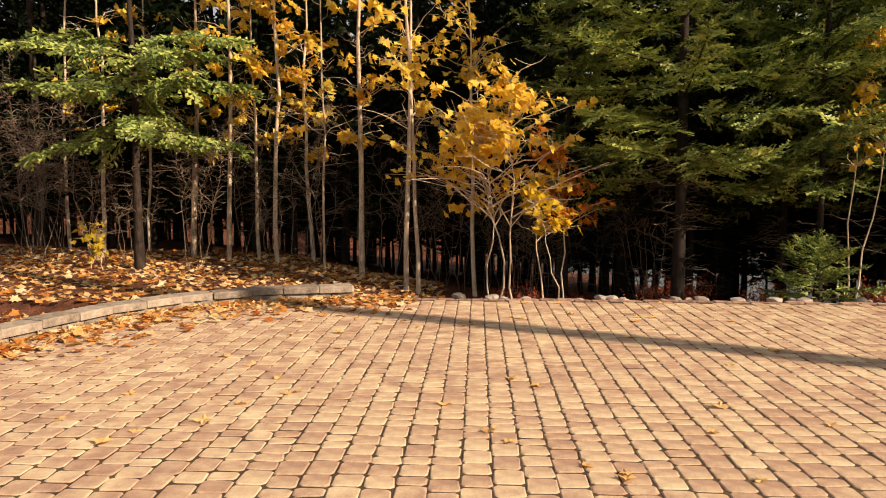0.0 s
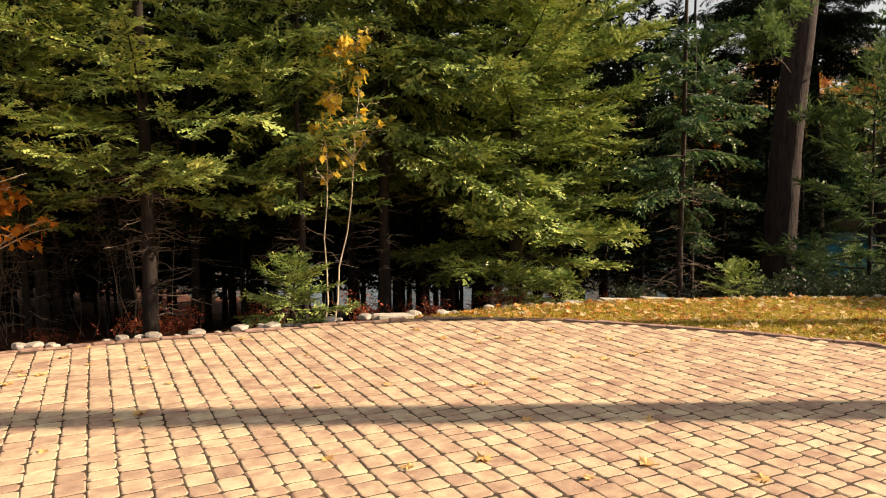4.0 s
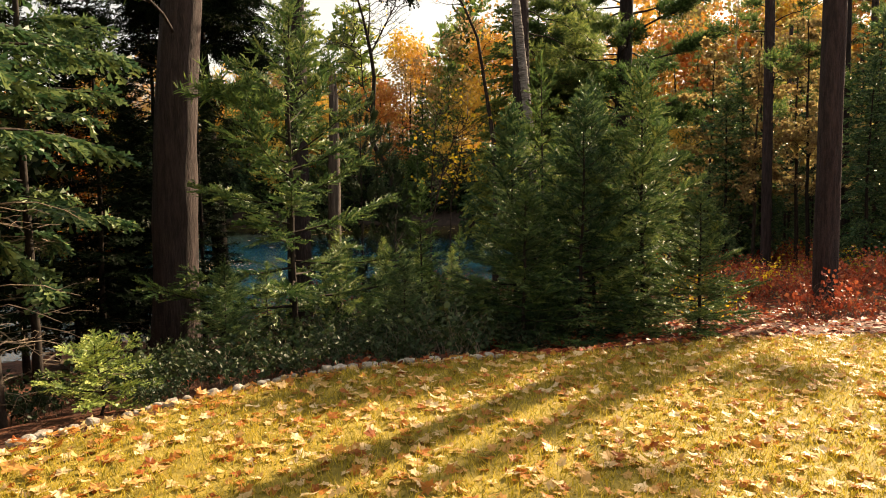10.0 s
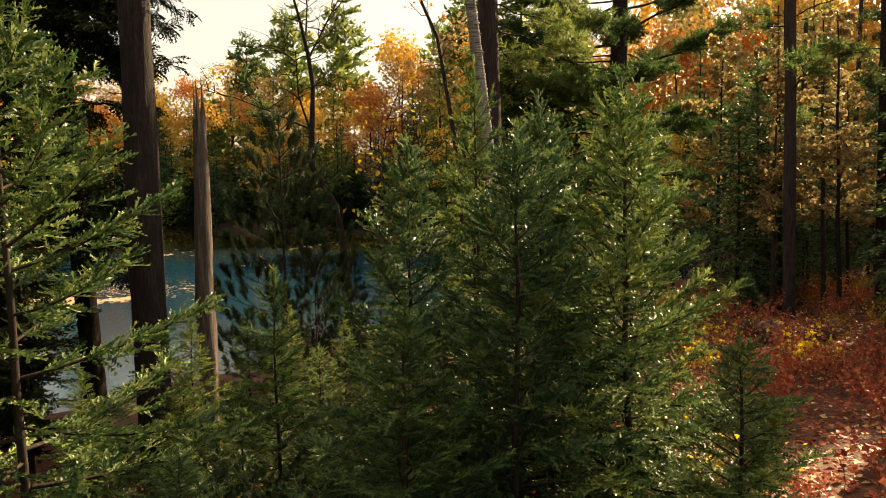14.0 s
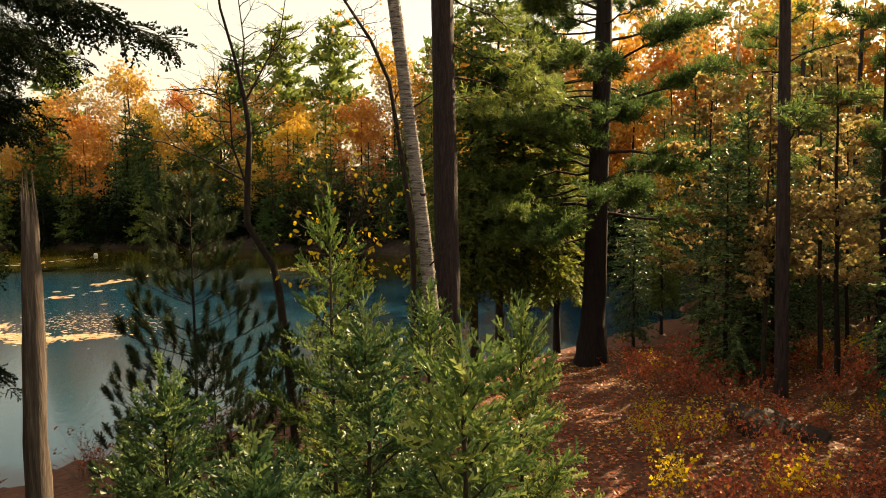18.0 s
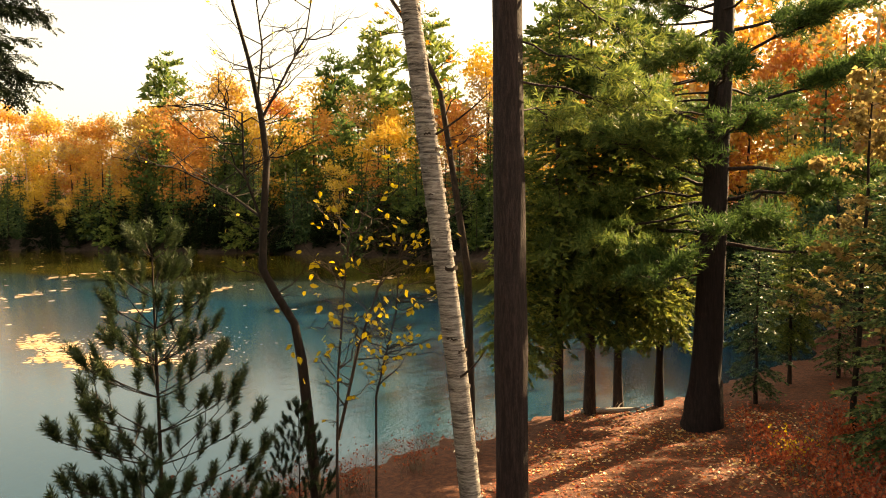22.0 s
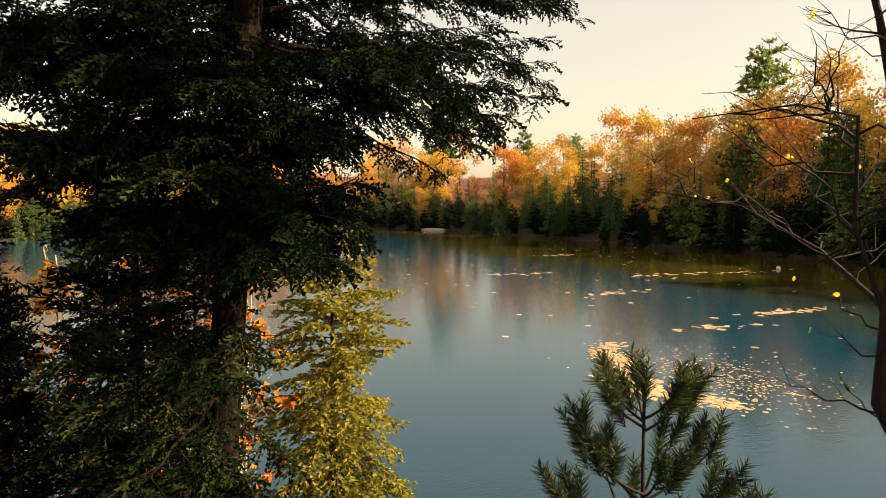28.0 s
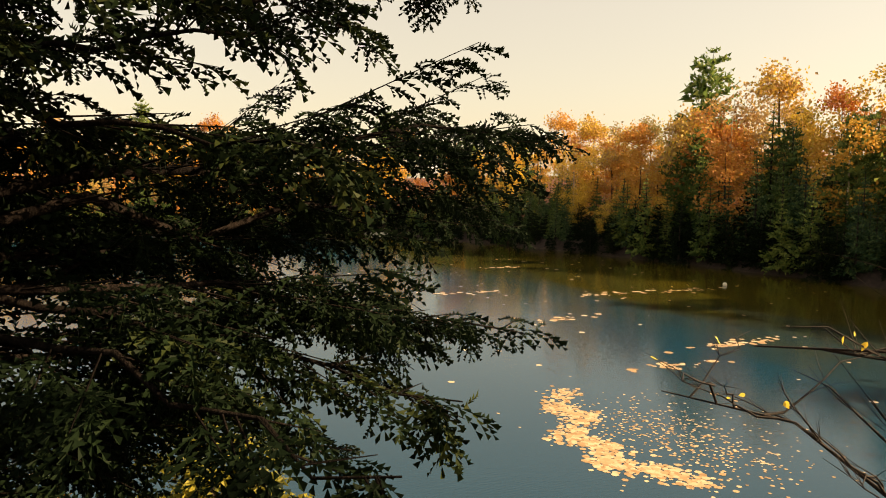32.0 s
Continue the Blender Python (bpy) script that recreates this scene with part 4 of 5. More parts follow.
maple = stand(broadleaf("maple_sapling", "young maple with large golden yellow leaves", 140, 3.6, 3, 2.3, 900, 0.15, MAPLE, r=0.016, z_leaf=(0.36, 0.95), twig_n=26, clumps=0.4, bark=BARK_GREY), 0.85, 10.6)
stand(broadleaf("maple_sapling", "young maple with orange and gold leaves", 141, 2.9, 1, 1.1, 260, 0.15, ORANGE, r=0.018, z_leaf=(0.45, 0.95), twig_n=20), 1.9, 10.9)
stand(broadleaf("maple_sapling", "thin sapling with a few yellow-green leaves", 142, 1.9, 2, 1.0, 130, 0.15, YGREEN, r=0.014, z_leaf=(0.6, 0.95), twig_n=10), 1.75, 10.4)
stand(broadleaf("maple_sapling", "thin maple with golden leaves among firs", 143, 4.6, 2, 1.2, 260, 0.14, MAPLE, r=0.014, z_leaf=(0.5, 1.0), twig_n=20, clumps=0.8), 5.8, 10.1)
stand(broadleaf("maple_sapling", "tiny maple with pale yellow leaves on the leaf slope", 144, 0.8, 2, 0.4, 50, 0.14, YGREEN, r=0.008, z_leaf=(0.3, 1), twig_n=8), -6.2, 12.6)
stand(broadleaf("maple_tree", "tall thin maple with sparse gold leaves above the patio border", 145, 6.4, 1, 2.1, 420, 0.13, MAPLE, r=0.045, z_leaf=(0.3, 1.0), twig_n=40, clumps=0.8), 0.6, 13.0)
stand(conifer("hemlock_tree", "hemlock with soft green sprays over the leaf slope", 150, 7.5, 2.6, 2.3, per_m=10, trunk_r=0.08, dead=10, el=(0, 30), curl=-12, sag=0.4, stop=4.2, twigs=TW_HEM, needles=FIR, elem=0.3, sub_gap=0.16), -5.6, 12.9)

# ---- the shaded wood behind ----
# Needles in the near-black green: the wood's shade is in the colour.
wood_a = conifer("forest_fir", "dark forest fir with a bare lower trunk", 160, 11, 2.2, 2.6, per_m=5, trunk_r=0.10, dead=16, el=(-10, 30), sub_gap=0.5, elem=0.65, twigs=TW_FAR, needles=HEMLOCK_SHADED, shape=0.6, low=0.8, group="forest firs")
wood_b = conifer("forest_fir", "dark forest fir with dead lower twigs", 161, 9, 1.8, 1.9, per_m=6, trunk_r=0.07, dead=16, el=(-10, 30), sub_gap=0.48, elem=0.6, twigs=TW_FAR, needles=HEMLOCK_SHADED, shape=0.6, low=0.8, group="forest firs")
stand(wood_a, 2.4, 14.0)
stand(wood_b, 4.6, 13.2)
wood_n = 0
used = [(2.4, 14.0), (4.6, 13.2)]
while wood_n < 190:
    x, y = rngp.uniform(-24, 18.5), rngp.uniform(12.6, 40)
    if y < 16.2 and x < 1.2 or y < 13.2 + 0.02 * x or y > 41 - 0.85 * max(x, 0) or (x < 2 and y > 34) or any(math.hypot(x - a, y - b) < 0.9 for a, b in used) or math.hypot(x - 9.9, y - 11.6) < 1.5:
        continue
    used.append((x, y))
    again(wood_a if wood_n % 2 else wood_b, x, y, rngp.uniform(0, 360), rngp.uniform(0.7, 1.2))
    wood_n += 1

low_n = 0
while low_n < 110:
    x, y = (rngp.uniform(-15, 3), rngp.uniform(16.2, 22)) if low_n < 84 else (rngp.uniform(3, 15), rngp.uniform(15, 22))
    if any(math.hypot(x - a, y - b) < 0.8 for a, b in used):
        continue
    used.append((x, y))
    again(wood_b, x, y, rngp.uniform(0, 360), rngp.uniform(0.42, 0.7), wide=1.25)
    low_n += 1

# ---- the bank and the near shore ----
birch = stand(pole("birch_tree", "white paper birch leaning over the bank", 9, [(0.11, -0.1, -0.3), (-0.04, -0.02, 2.5), (-0.35, 0.25, 6), (-0.6, 0.55, 9), (-0.9, 0.95, 12.5)], [0.15, 0.137, 0.122, 0.108, 0.09], BARK_BIRCH, 14), 27.6, 6.68)


def peel_birch(t, line, radii, seed):
    """Curled strips of peeling bark round a birch trunk, and a few dead stubs."""
    rng = np.random.default_rng(seed)
    line = np.asarray(line, float)
    src = np.linspace(0, 1, len(line))
    for q in range(220):
        u = rng.uniform(0.03, 0.97)
        c = np.array([np.interp(u, src, line[:, k]) for k in range(3)])
        r = np.interp(u, src, radii)
        a0, arc, h = rng.uniform(0, 6.3), rng.uniform(0.5, 2.2), rng.uniform(0.006, 0.03)
        a = np.linspace(0, arc, 7)
        lift = 0.006 + rng.uniform(0.01, 0.035) * np.linspace(0, 1, 7) ** 3
        ring = np.column_stack([(r + lift) * np.cos(a0 + a), (r + lift) * np.sin(a0 + a), 0.01 * rng.normal(size=7)]) + c
        edge = rng.uniform(0.6, 1.0, 7)[:, None] * h
        s = Soup()
        i = np.arange(6)
        s.add(np.concatenate([ring - UP * edge, ring + UP * edge]), np.stack([i, i + 1, i + 8, i + 7], 1))
        part("bark_strip", s, BIRCH_CURL if q % 4 else BARK_DARK, trunk_of(t))
    for u in (0.22, 0.41, 0.55, 0.63, 0.78):
        c = np.array([np.interp(u, src, line[:, k]) for k in range(3)])
        pts, _ = bend(c, rng.uniform(0, 6.3), 25, 40, rng.uniform(0.25, 1.1), 5)
        s = Soup()
        tube(s, pts, np.linspace(0.018, 0.004, 5), 6)
        part("dead_branch", s, BARK_DARK, trunk_of(t))


peel_birch(birch, [(0.11, -0.1, -0.3), (-0.04, -0.02, 2.5), (-0.35, 0.25, 6), (-0.6, 0.55, 9), (-0.9, 0.95, 12.5)], [0.15, 0.137, 0.122, 0.108, 0.09], 99)
hem = stand(pole("hemlock_tree", "large hemlock with a shade-dark trunk and hanging sprays", 10, [(0, 0, -0.3), (0.27, 0.38, 3), (1.35, 1.9, 15)], [0.25, 0.21, 0.13], BARK_HEM_SHADED), 24.5, 14.75)
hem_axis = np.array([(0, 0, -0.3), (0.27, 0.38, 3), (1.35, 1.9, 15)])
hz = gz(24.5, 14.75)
limbs(hem, 10, 0, 0, 1, 6, 0, TW_HEMFINE, HEMLOCK_SHADED, 0.23, 7.5, bark=BARK_HEM_SHADED, thick=0.042, sag=0.14, bare=0.08, spread=0.34, axis=hem_axis,
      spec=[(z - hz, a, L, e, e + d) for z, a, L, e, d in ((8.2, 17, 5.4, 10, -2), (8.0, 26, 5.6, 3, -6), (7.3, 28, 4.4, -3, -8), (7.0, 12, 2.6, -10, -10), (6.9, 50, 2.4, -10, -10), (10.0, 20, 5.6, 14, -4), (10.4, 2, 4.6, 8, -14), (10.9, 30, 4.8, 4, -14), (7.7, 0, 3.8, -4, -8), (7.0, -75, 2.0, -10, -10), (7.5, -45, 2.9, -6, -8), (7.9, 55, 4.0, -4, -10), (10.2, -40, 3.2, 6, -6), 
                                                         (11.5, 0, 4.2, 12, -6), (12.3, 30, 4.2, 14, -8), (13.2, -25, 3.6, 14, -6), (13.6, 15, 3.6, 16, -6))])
limbs(hem, 110, 15, 9.2, 16, 4.2, 2, TW_HEMFINE, HEMLOCK_SHADED, 0.26, 7, bark=BARK_HEM_SHADED, thick=0.035, sag=0.1, bare=0.1, az=(1.0, 5.4), spread=0.35, axis=hem_axis)
limbs(hem, 111, 11, 9.0, 13.0, 4.4, -6, TW_HEMFINE, HEMLOCK_SHADED, 0.26, 7, bark=BARK_HEM_SHADED, thick=0.035, sag=0.12, bare=0.08, az=(1.9, 4.5), spread=0.35, axis=hem_axis)
limbs(hem, 113, 7, 9.2, 15, 3.4, -4, TW_HEMFINE, HEMLOCK_SHADED, 0.26, 9, bark=BARK_HEM_SHADED, thick=0.03, sag=0.12, bare=0.08, az=(1.0, 2.2), spread=0.35, axis=hem_axis)
limbs(hem, 114, 8, 9.0, 11.0, 2.6, -6, TW_HEMFINE, HEMLOCK_SHADED, 0.26, 9, bark=BARK_HEM_SHADED, thick=0.03, sag=0.12, bare=0.05, az=(0.75, 1.6), spread=0.35, axis=hem_axis)
limbs(hem, 115, 10, 9.0, 15, 2.2, -6, TW_HEMFINE, HEMLOCK_SHADED, 0.25, 9, bark=BARK_HEM_SHADED, thick=0.03, sag=0.1, bare=0.05, az=(-2.9, -1.0), spread=0.35, axis=hem_axis)
# Sun-side boughs, mostly above view, added to shade the trunk.
limbs(hem, 116, 8, 10.0, 15.5, 2.8, 0, TW_HEMFINE, HEMLOCK_SHADED, 0.26, 7, bark=BARK_HEM_SHADED, thick=0.03, sag=0.1, bare=0.05, az=(-1.1, -0.1), spread=0.35, axis=hem_axis)
limbs(hem, 112, 12, 13.0, 17.5, 4.6, 4, TW_HEMFINE, HEMLOCK_SHADED, 0.3, 8, bark=BARK_HEM_SHADED, thick=0.035, sag=0.08, bare=0.08, az=(-1.0, 0.3), spread=0.35, axis=hem_axis)
limbs(hem, 117, 14, 5.2, 9.2, 2.6, -6, TW_HEMFINE, HEMLOCK_SHADED, 0.27, 8, bark=BARK_HEM_SHADED, thick=0.03, sag=0.12, bare=0.08, az=(2.2, 4.6), spread=0.35, axis=hem_axis)
limbs(hem, 118, 9, 4.0, 5.6, 2.3, -8, TW_HEMFINE, HEMLOCK_SHADED, 0.27, 8, bark=BARK_HEM_SHADED, thick=0.028, sag=0.14, bare=0.05, az=(2.5, 4.7), spread=0.35, axis=hem_axis)
limbs(hem, 119, 10, 5.5 - hz, 6.9 - hz, 2.3, -6, TW_HEMFINE, HEMLOCK_SHADED, 0.27, 9, bark=BARK_HEM_SHADED, thick=0.028, sag=0.14, bare=0.05, az=(3.7, 5.3), spread=0.35, axis=hem_axis)
limbs(hem, 120, 9, 5.9 - hz, 7.6 - hz, 2.9, -4, TW_HEMFINE, HEMLOCK_SHADED, 0.27, 9, bark=BARK_HEM_SHADED, thick=0.028, sag=0.12, bare=0.05, az=(2.4, 4.0), spread=0.35, axis=hem_axis)
cedar = stand(conifer("cedar_tree", "cedar with dense yellow-green fans over the water", 11, 8.6, 1.95, 2.0, per_m=20, gap=0.12, trunk_r=0.1, dead=4, el=(-35, 30), curl=-15, sag=0.5, sub_gap=0.12, elem=0.34, sub=0.6, twigs=TW_CEDAR, needles=CEDAR, shape=0.3, low=0.95), 27.5, 21.2)
dark_spruce = stand(conifer("spruce_tree", "thin dark spruce beside the hemlock", 12, 9, 1.3, 0.8, per_m=12, trunk_r=0.07, dead=20, el=(-15, 30), sag=0.4, sub_gap=0.17, elem=0.28, needles=HEMLOCK_SHADED), 23.6, 19.6)
for x, y, a, k in ((22.2, 17.6, 40, 1.05), (20.4, 18.6, 100, 1.2), (21.6, 20.6, 200, 1.1), (18.9, 20.4, 300, 1.15), (17.2, 19.2, 20, 1.0)):
    again(dark_spruce, x, y, a, k)
orange_tree = stand(broadleaf("maple_tree", "maple with orange autumn leaves behind the hemlock", 13, 8.0, 3, 1.9, 900, 0.16, ORANGE, r=0.05, z_leaf=(0.35, 1.0), twig_n=34, template=LEAF_FLAT), 25.6, 20.2)
again(orange_tree, 23.4, 21.9, 90, 1.05)
again(orange_tree, 20.8, 20.0, 200, 1.0)
again(orange_tree, 24.6, 19.2, 300, 1.0)
again(orange_tree, 22.6, 18.0, 150, 0.85)
again(orange_tree, 18.5, 22.0, 60, 1.15)
for x, y, a, k in ((24.1, 16.6, 30, 1.3), (24.9, 18.1, 170, 0.95), (21.0, 15.8, 10, 1.0), (22.9, 16.6, 80, 0.8), (19.6, 16.6, 130, 1.05), (24.8, 17.6, 210, 0.7), (21.6, 13.6, 250, 0.75)):
    again(dark_spruce, x, y, a, k)


def red_sapling(name, label, seed, H):
    """An open young pine: whorls of bare limbs that end in dense upright tufts."""
    rng = np.random.default_rng(seed)
    t = thing(name, label, "tree")
    wood, box = Soup(), [[[], [], [], []] for _ in TW_PINE]
    tube(wood, [(0, 0, -0.1), (0.02, 0, H * 0.5), (0, 0.02, H)], [0.045, 0.03, 0.012], 7)

    def tuft(p, d, l):
        for q in range(4):
            b = box[rng.integers(3)]
            b[0].append(p - d * 0.05 * q), b[1].append(d + 0.12 * rng.normal(size=3)), b[2].append(rng.normal(size=3)), b[3].append(l)
    z = 0.6
    while z < H - 0.3:
        f = z / H
        a0 = rng.uniform(0, 6)
        for q in range(5):
            a = a0 + q * 1.26 + rng.normal() * 0.15
            L = 2.4 * (1 - f) ** 0.7 * rng.uniform(0.8, 1.1) + 0.12
            pts, dr = bend((0, 0, z + rng.normal() * 0.04), a, 8 + 22 * f, 24 + 30 * f, L, 6)
            dr[-1] = unit(dr[-1] + UP * 0.9)
            tube(wood, pts, np.linspace(0.013, 0.007, 6), 5)
            tuft(pts[-1], dr[-1], 0.3)
            for h in range(int(2.2 * L + 0.6)):
                i = rng.integers(2, 5)
                p2, d2 = bend(pts[i], a + rng.choice([-0.8, 0.8]), 20, 65, 0.32 * L, 4)
                tube(wood, p2, np.linspace(0.008, 0.006, 4), 4)
                tuft(p2[-1], d2[-1], 0.29)
        z += 0.55
    tuft(np.array([0, 0, H - 0.05]), np.array([0, 0, 1.0]), 0.3)
    part("trunk", wood, BARK_DARK, t, smooth=True)
    s = Soup()
    for tpl, b in zip(TW_PINE, box):
        place(s, tpl, *[np.array(c, float) for c in b])
    part("crown", s, REDPINE, t)
    return t


sap = stand(red_sapling("pine_sapling", "young red pine with upright dark needle tufts", 14, 7.0), 28.0, 12.15)
again(sap, 26.0, 10.4, 70, 0.55)
again(sap, 31.6, 12.0, 140, 0.5)
again(fir_t, 26.5, 8.7, 33, 0.55)
again(fir_t, 24.4, 10.2, 133, 0.5)


def bare_tree(name, label, seed, line, radii, n, reach, leaves=0, mat=MAPLE, size=0.1, forks=()):
    rng = np.random.default_rng(seed)
    t = thing(name, label, "tree")
    wood, O = Soup(), []
    tw = wood
    line = np.asarray(line, float)
    tube(wood, line, radii, 8, 0.05, rng)
    stems = [line] + [np.asarray(f, float) for f in forks]
    for f in stems[1:]:
        tube(wood, f, np.linspace(0.035, 0.008, len(f)), 6, 0.04, rng)
    for q in range(n):
        line = stems[q % len(stems)]
        u = rng.uniform(0.35 if line is stems[0] else 0.1, 0.97) * (len(line) - 1)
        i = min(int(u), len(line) - 2)
        b = line[i] + (line[i + 1] - line[i]) * (u - i)
        L = reach * rng.uniform(0.35, 1.0)
        a = rng.uniform(0, 6.3)
        pts, _ = bend(b, a, rng.uniform(0, 50), rng.uniform(0, 70), L, 7)
        pts[1:] += 0.03 * L * rng.normal(size=pts[1:].shape)
        tube(tw, pts, np.linspace(0.006 + 0.008 * L, 0.003, 7), 4, cap=False)
        for h in range(5):
            i = rng.integers(2, 6)
            p2, _ = bend(pts[i], a + rng.choice([-0.9, 0.9]), rng.uniform(0, 50), rng.uniform(0, 60), L * rng.uniform(0.2, 0.5), 5)
            tube(tw, p2, np.linspace(0.006, 0.002, 5), 3, cap=False)
            O += [p2[-1], p2[-2]]
    part("trunk", wood, BARK_DARK, t, smooth=True)
    if leaves:
        O = np.array(O)[rng.integers(0, len(O), leaves)]
        s = Soup()
        place(s, LEAF1, O, np.column_stack([rng.normal(size=(leaves, 2)), rng.uniform(-1.5, 0, leaves)]), rng.normal(size=(leaves, 3)) + UP, size * rng.uniform(0.7, 1.2, leaves))
        part("crown", s, mat, t, "last yellow leaves on bare twigs")
    return t


def rel(base, pts):
    z0 = gz(*base)
    return [(x - base[0], y - base[1], z - z0) for x, y, z in pts]


b0 = (32.6, 12.15)
stand(bare_tree("bare_tree", "leafless dark tree with an upright forked crown", 15,
                rel(b0, [(32.6, 12.15, gz(*b0) - 0.2), (32.58, 12.27, -1.06), (32.6, 12.56, 1.5), (32.58, 12.72, 2.3), (32.42, 13.07, 2.95), (32.3, 13.34, 3.5), (32.38, 13.34, 4.6), (32.5, 13.3, 5.9), (32.5, 13.43, 6.9), (32.45, 13.69, 8.1), (32.36, 14.0, 9.3), (32.3, 14.2, 11.0)]),
                [0.14, 0.12, 0.11, 0.1, 0.09, 0.09, 0.085, 0.075, 0.065, 0.045, 0.03, 0.01], 84, 1.9, 60, MAPLE, 0.1,
                forks=[rel(b0, [(32.5, 13.4, 6.8), (32.81, 13.03, 7.7), (33.1, 12.64, 8.6), (33.3, 12.4, 10.4)]), rel(b0, [(32.45, 13.5, 7.0), (32.7, 13.5, 8.4), (32.6, 13.7, 10.5)]), rel(b0, [(32.4, 13.34, 4.6), (33.0, 14.8, 5.2), (33.0, 16.3, 5.8), (31.9, 17.2, 6.05)]), rel(b0, [(32.4, 13.34, 4.4), (32.1, 13.6, 5.6), (32.2, 13.7, 6.9), (31.9, 14.3, 7.1), (31.2, 15.4, 7.0)])]), *b0)
b1 = (31.1, 10.8)
stand(bare_tree("shrub_tree", "leggy shrub with round yellow leaves", 16, rel(b1, [(31.1, 10.8, gz(*b1) - 0.1), (31.1, 10.8, 0), (31.2, 10.8, 1.7), (31.4, 10.7, 3.8), (31.6, 10.6, 4.9)]), [0.03, 0.027, 0.022, 0.016, 0.006], 56, 1.6, 170, YGREEN, 0.15,
                forks=[rel(b1, [(31.15, 10.8, 0.4), (31.5, 10.5, 2.2), (31.8, 10.1, 3.6), (32.1, 9.6, 4.1)])]), *b1)
b2 = (31.7, 10.3)
stand(bare_tree("shrub_tree", "thin stem with scattered yellow leaves by the shore", 17, rel(b2, [(31.7, 10.3, gz(*b2) - 0.1), (31.6, 10.2, 1.2), (31.9, 9.9, 2.8), (32.0, 9.8, 4.3)]), [0.026, 0.022, 0.016, 0.006], 40, 1.5, 110, YGREEN, 0.14), *b2)
b3 = (33.45, 8.85)
stand(bare_tree("bare_tree", "thin leafless tree between birch and pine", 18, rel(b3, [(33.45, 8.85, gz(*b3) - 0.1), (33.5, 9.0, 3.5), (33.52, 9.35, 5.7), (33.5, 9.6, 7.3), (33.3, 10.05, 8.4), (32.9, 10.9, 9.8), (32.6, 11.4, 11.5)]), [0.09, 0.08, 0.065, 0.055, 0.045, 0.03, 0.01], 30, 1.7, 150, ORANGE, 0.1), *b3)

shore_cedar = conifer("cedar_tree", "shore cedar with a bare foot and heavy hanging fans", 19, 12, 2.3, 3.0, per_m=10, trunk_r=0.16, dead=8, el=(-25, 25), curl=-15, sag=0.6, sub_gap=0.24, elem=0.6, twigs=TW_CEDAR, needles=SHORE_CEDAR, shape=0.5, group="shore cedars")
stand(shore_cedar, 45.2, 9.8, size=1.25)
for x, y, s, a in ((46.6, 8.9, 1.35, 50), (47.8, 8.0, 1.1, 120), (48.6, 6.5, 1.05, 200), (44.0, 10.9, 0.8, 260), (53.5, 1.5, 0.55, 30), (58.5, -4.5, 1.15, 140)):
    again(shore_cedar, x, y, a, s)

# ---- the wood on the right ----
right_leafy = broadleaf("maple_tree", "slim maple with gold and brown leaves in sunlight", 20, 12, 1, 2.8, 3400, 0.17, WOOD_LEAF, r=0.10, z_leaf=(0.25, 1.0), twig_n=46, template=LEAF_FLAT, bark=BARK_DARK, clumps=0.7, group="woodland maples")
stand(right_leafy, 43.0, 0.5)
right_cedar = conifer("cedar_tree", "olive cedar with sunlit ragged fans", 21, 9, 1.7, 0.9, per_m=11, trunk_r=0.10, dead=10, el=(-20, 35), curl=-10, sag=0.5, sub_gap=0.36, elem=0.5, twigs=TW_CEDAR, needles=SPRUCE, shape=0.45, gap=0.12, group="woodland cedars")
stand(right_cedar, 40.2, -0.6)
right_pole = pole("pine_tree", "slender dark pine trunk in the wood", 22, [(0, 0, -0.2), (0.2, 0.1, 16)], [0.2, 0.13], BARK_PINE, 10)
limbs(right_pole, 22, 12, 6.5, 15, 2.8, 5, TW_WPINE, PINE, 0.5, 5)
stand(right_pole, 43.0, -6.4)
spots = 0
while spots < 84:
    x, y = rngp.uniform(34, 68), rngp.uniform(-22, 3.0)
    if (x < 41 and y > 0.4) or (x < 36.5 and y > -3) or (0.36 * x + 0.93 * y > 15.2 and rngp.uniform() < 0.8) or any(math.hypot(x - a, y - b) < 1.5 for a, b in used):
        continue
    used.append((x, y))
    again((right_leafy, right_cedar, right_cedar, right_leafy, right_cedar, right_cedar, right_pole, right_cedar)[spots % 8], x, y, rngp.uniform(0, 360), rngp.uniform(0.7, 1.05))
    spots += 1
for x, y, s in ((36.6, -1.0, 1.0), (47.0, -3.0, 1.0)):
    again(right_pole, x, y, 40 * s, s)


for q, (x, y, k) in enumerate(((30.5, -4.5, 0.85), (32.5, -6.0, 0.8), (34.0, -3.8, 0.9), (29.0, -7.2, 0.75), (33.0, -9.0, 0.8), (35.2, -6.4, 0.9), (31.6, -2.9, 0.7), (37.4, -2.6, 0.9), (39.2, 0.2, 0.85), (41.4, -1.2, 0.95))):
    again(right_leafy if q % 3 == 1 else right_cedar, x, y, 77 * q, k)


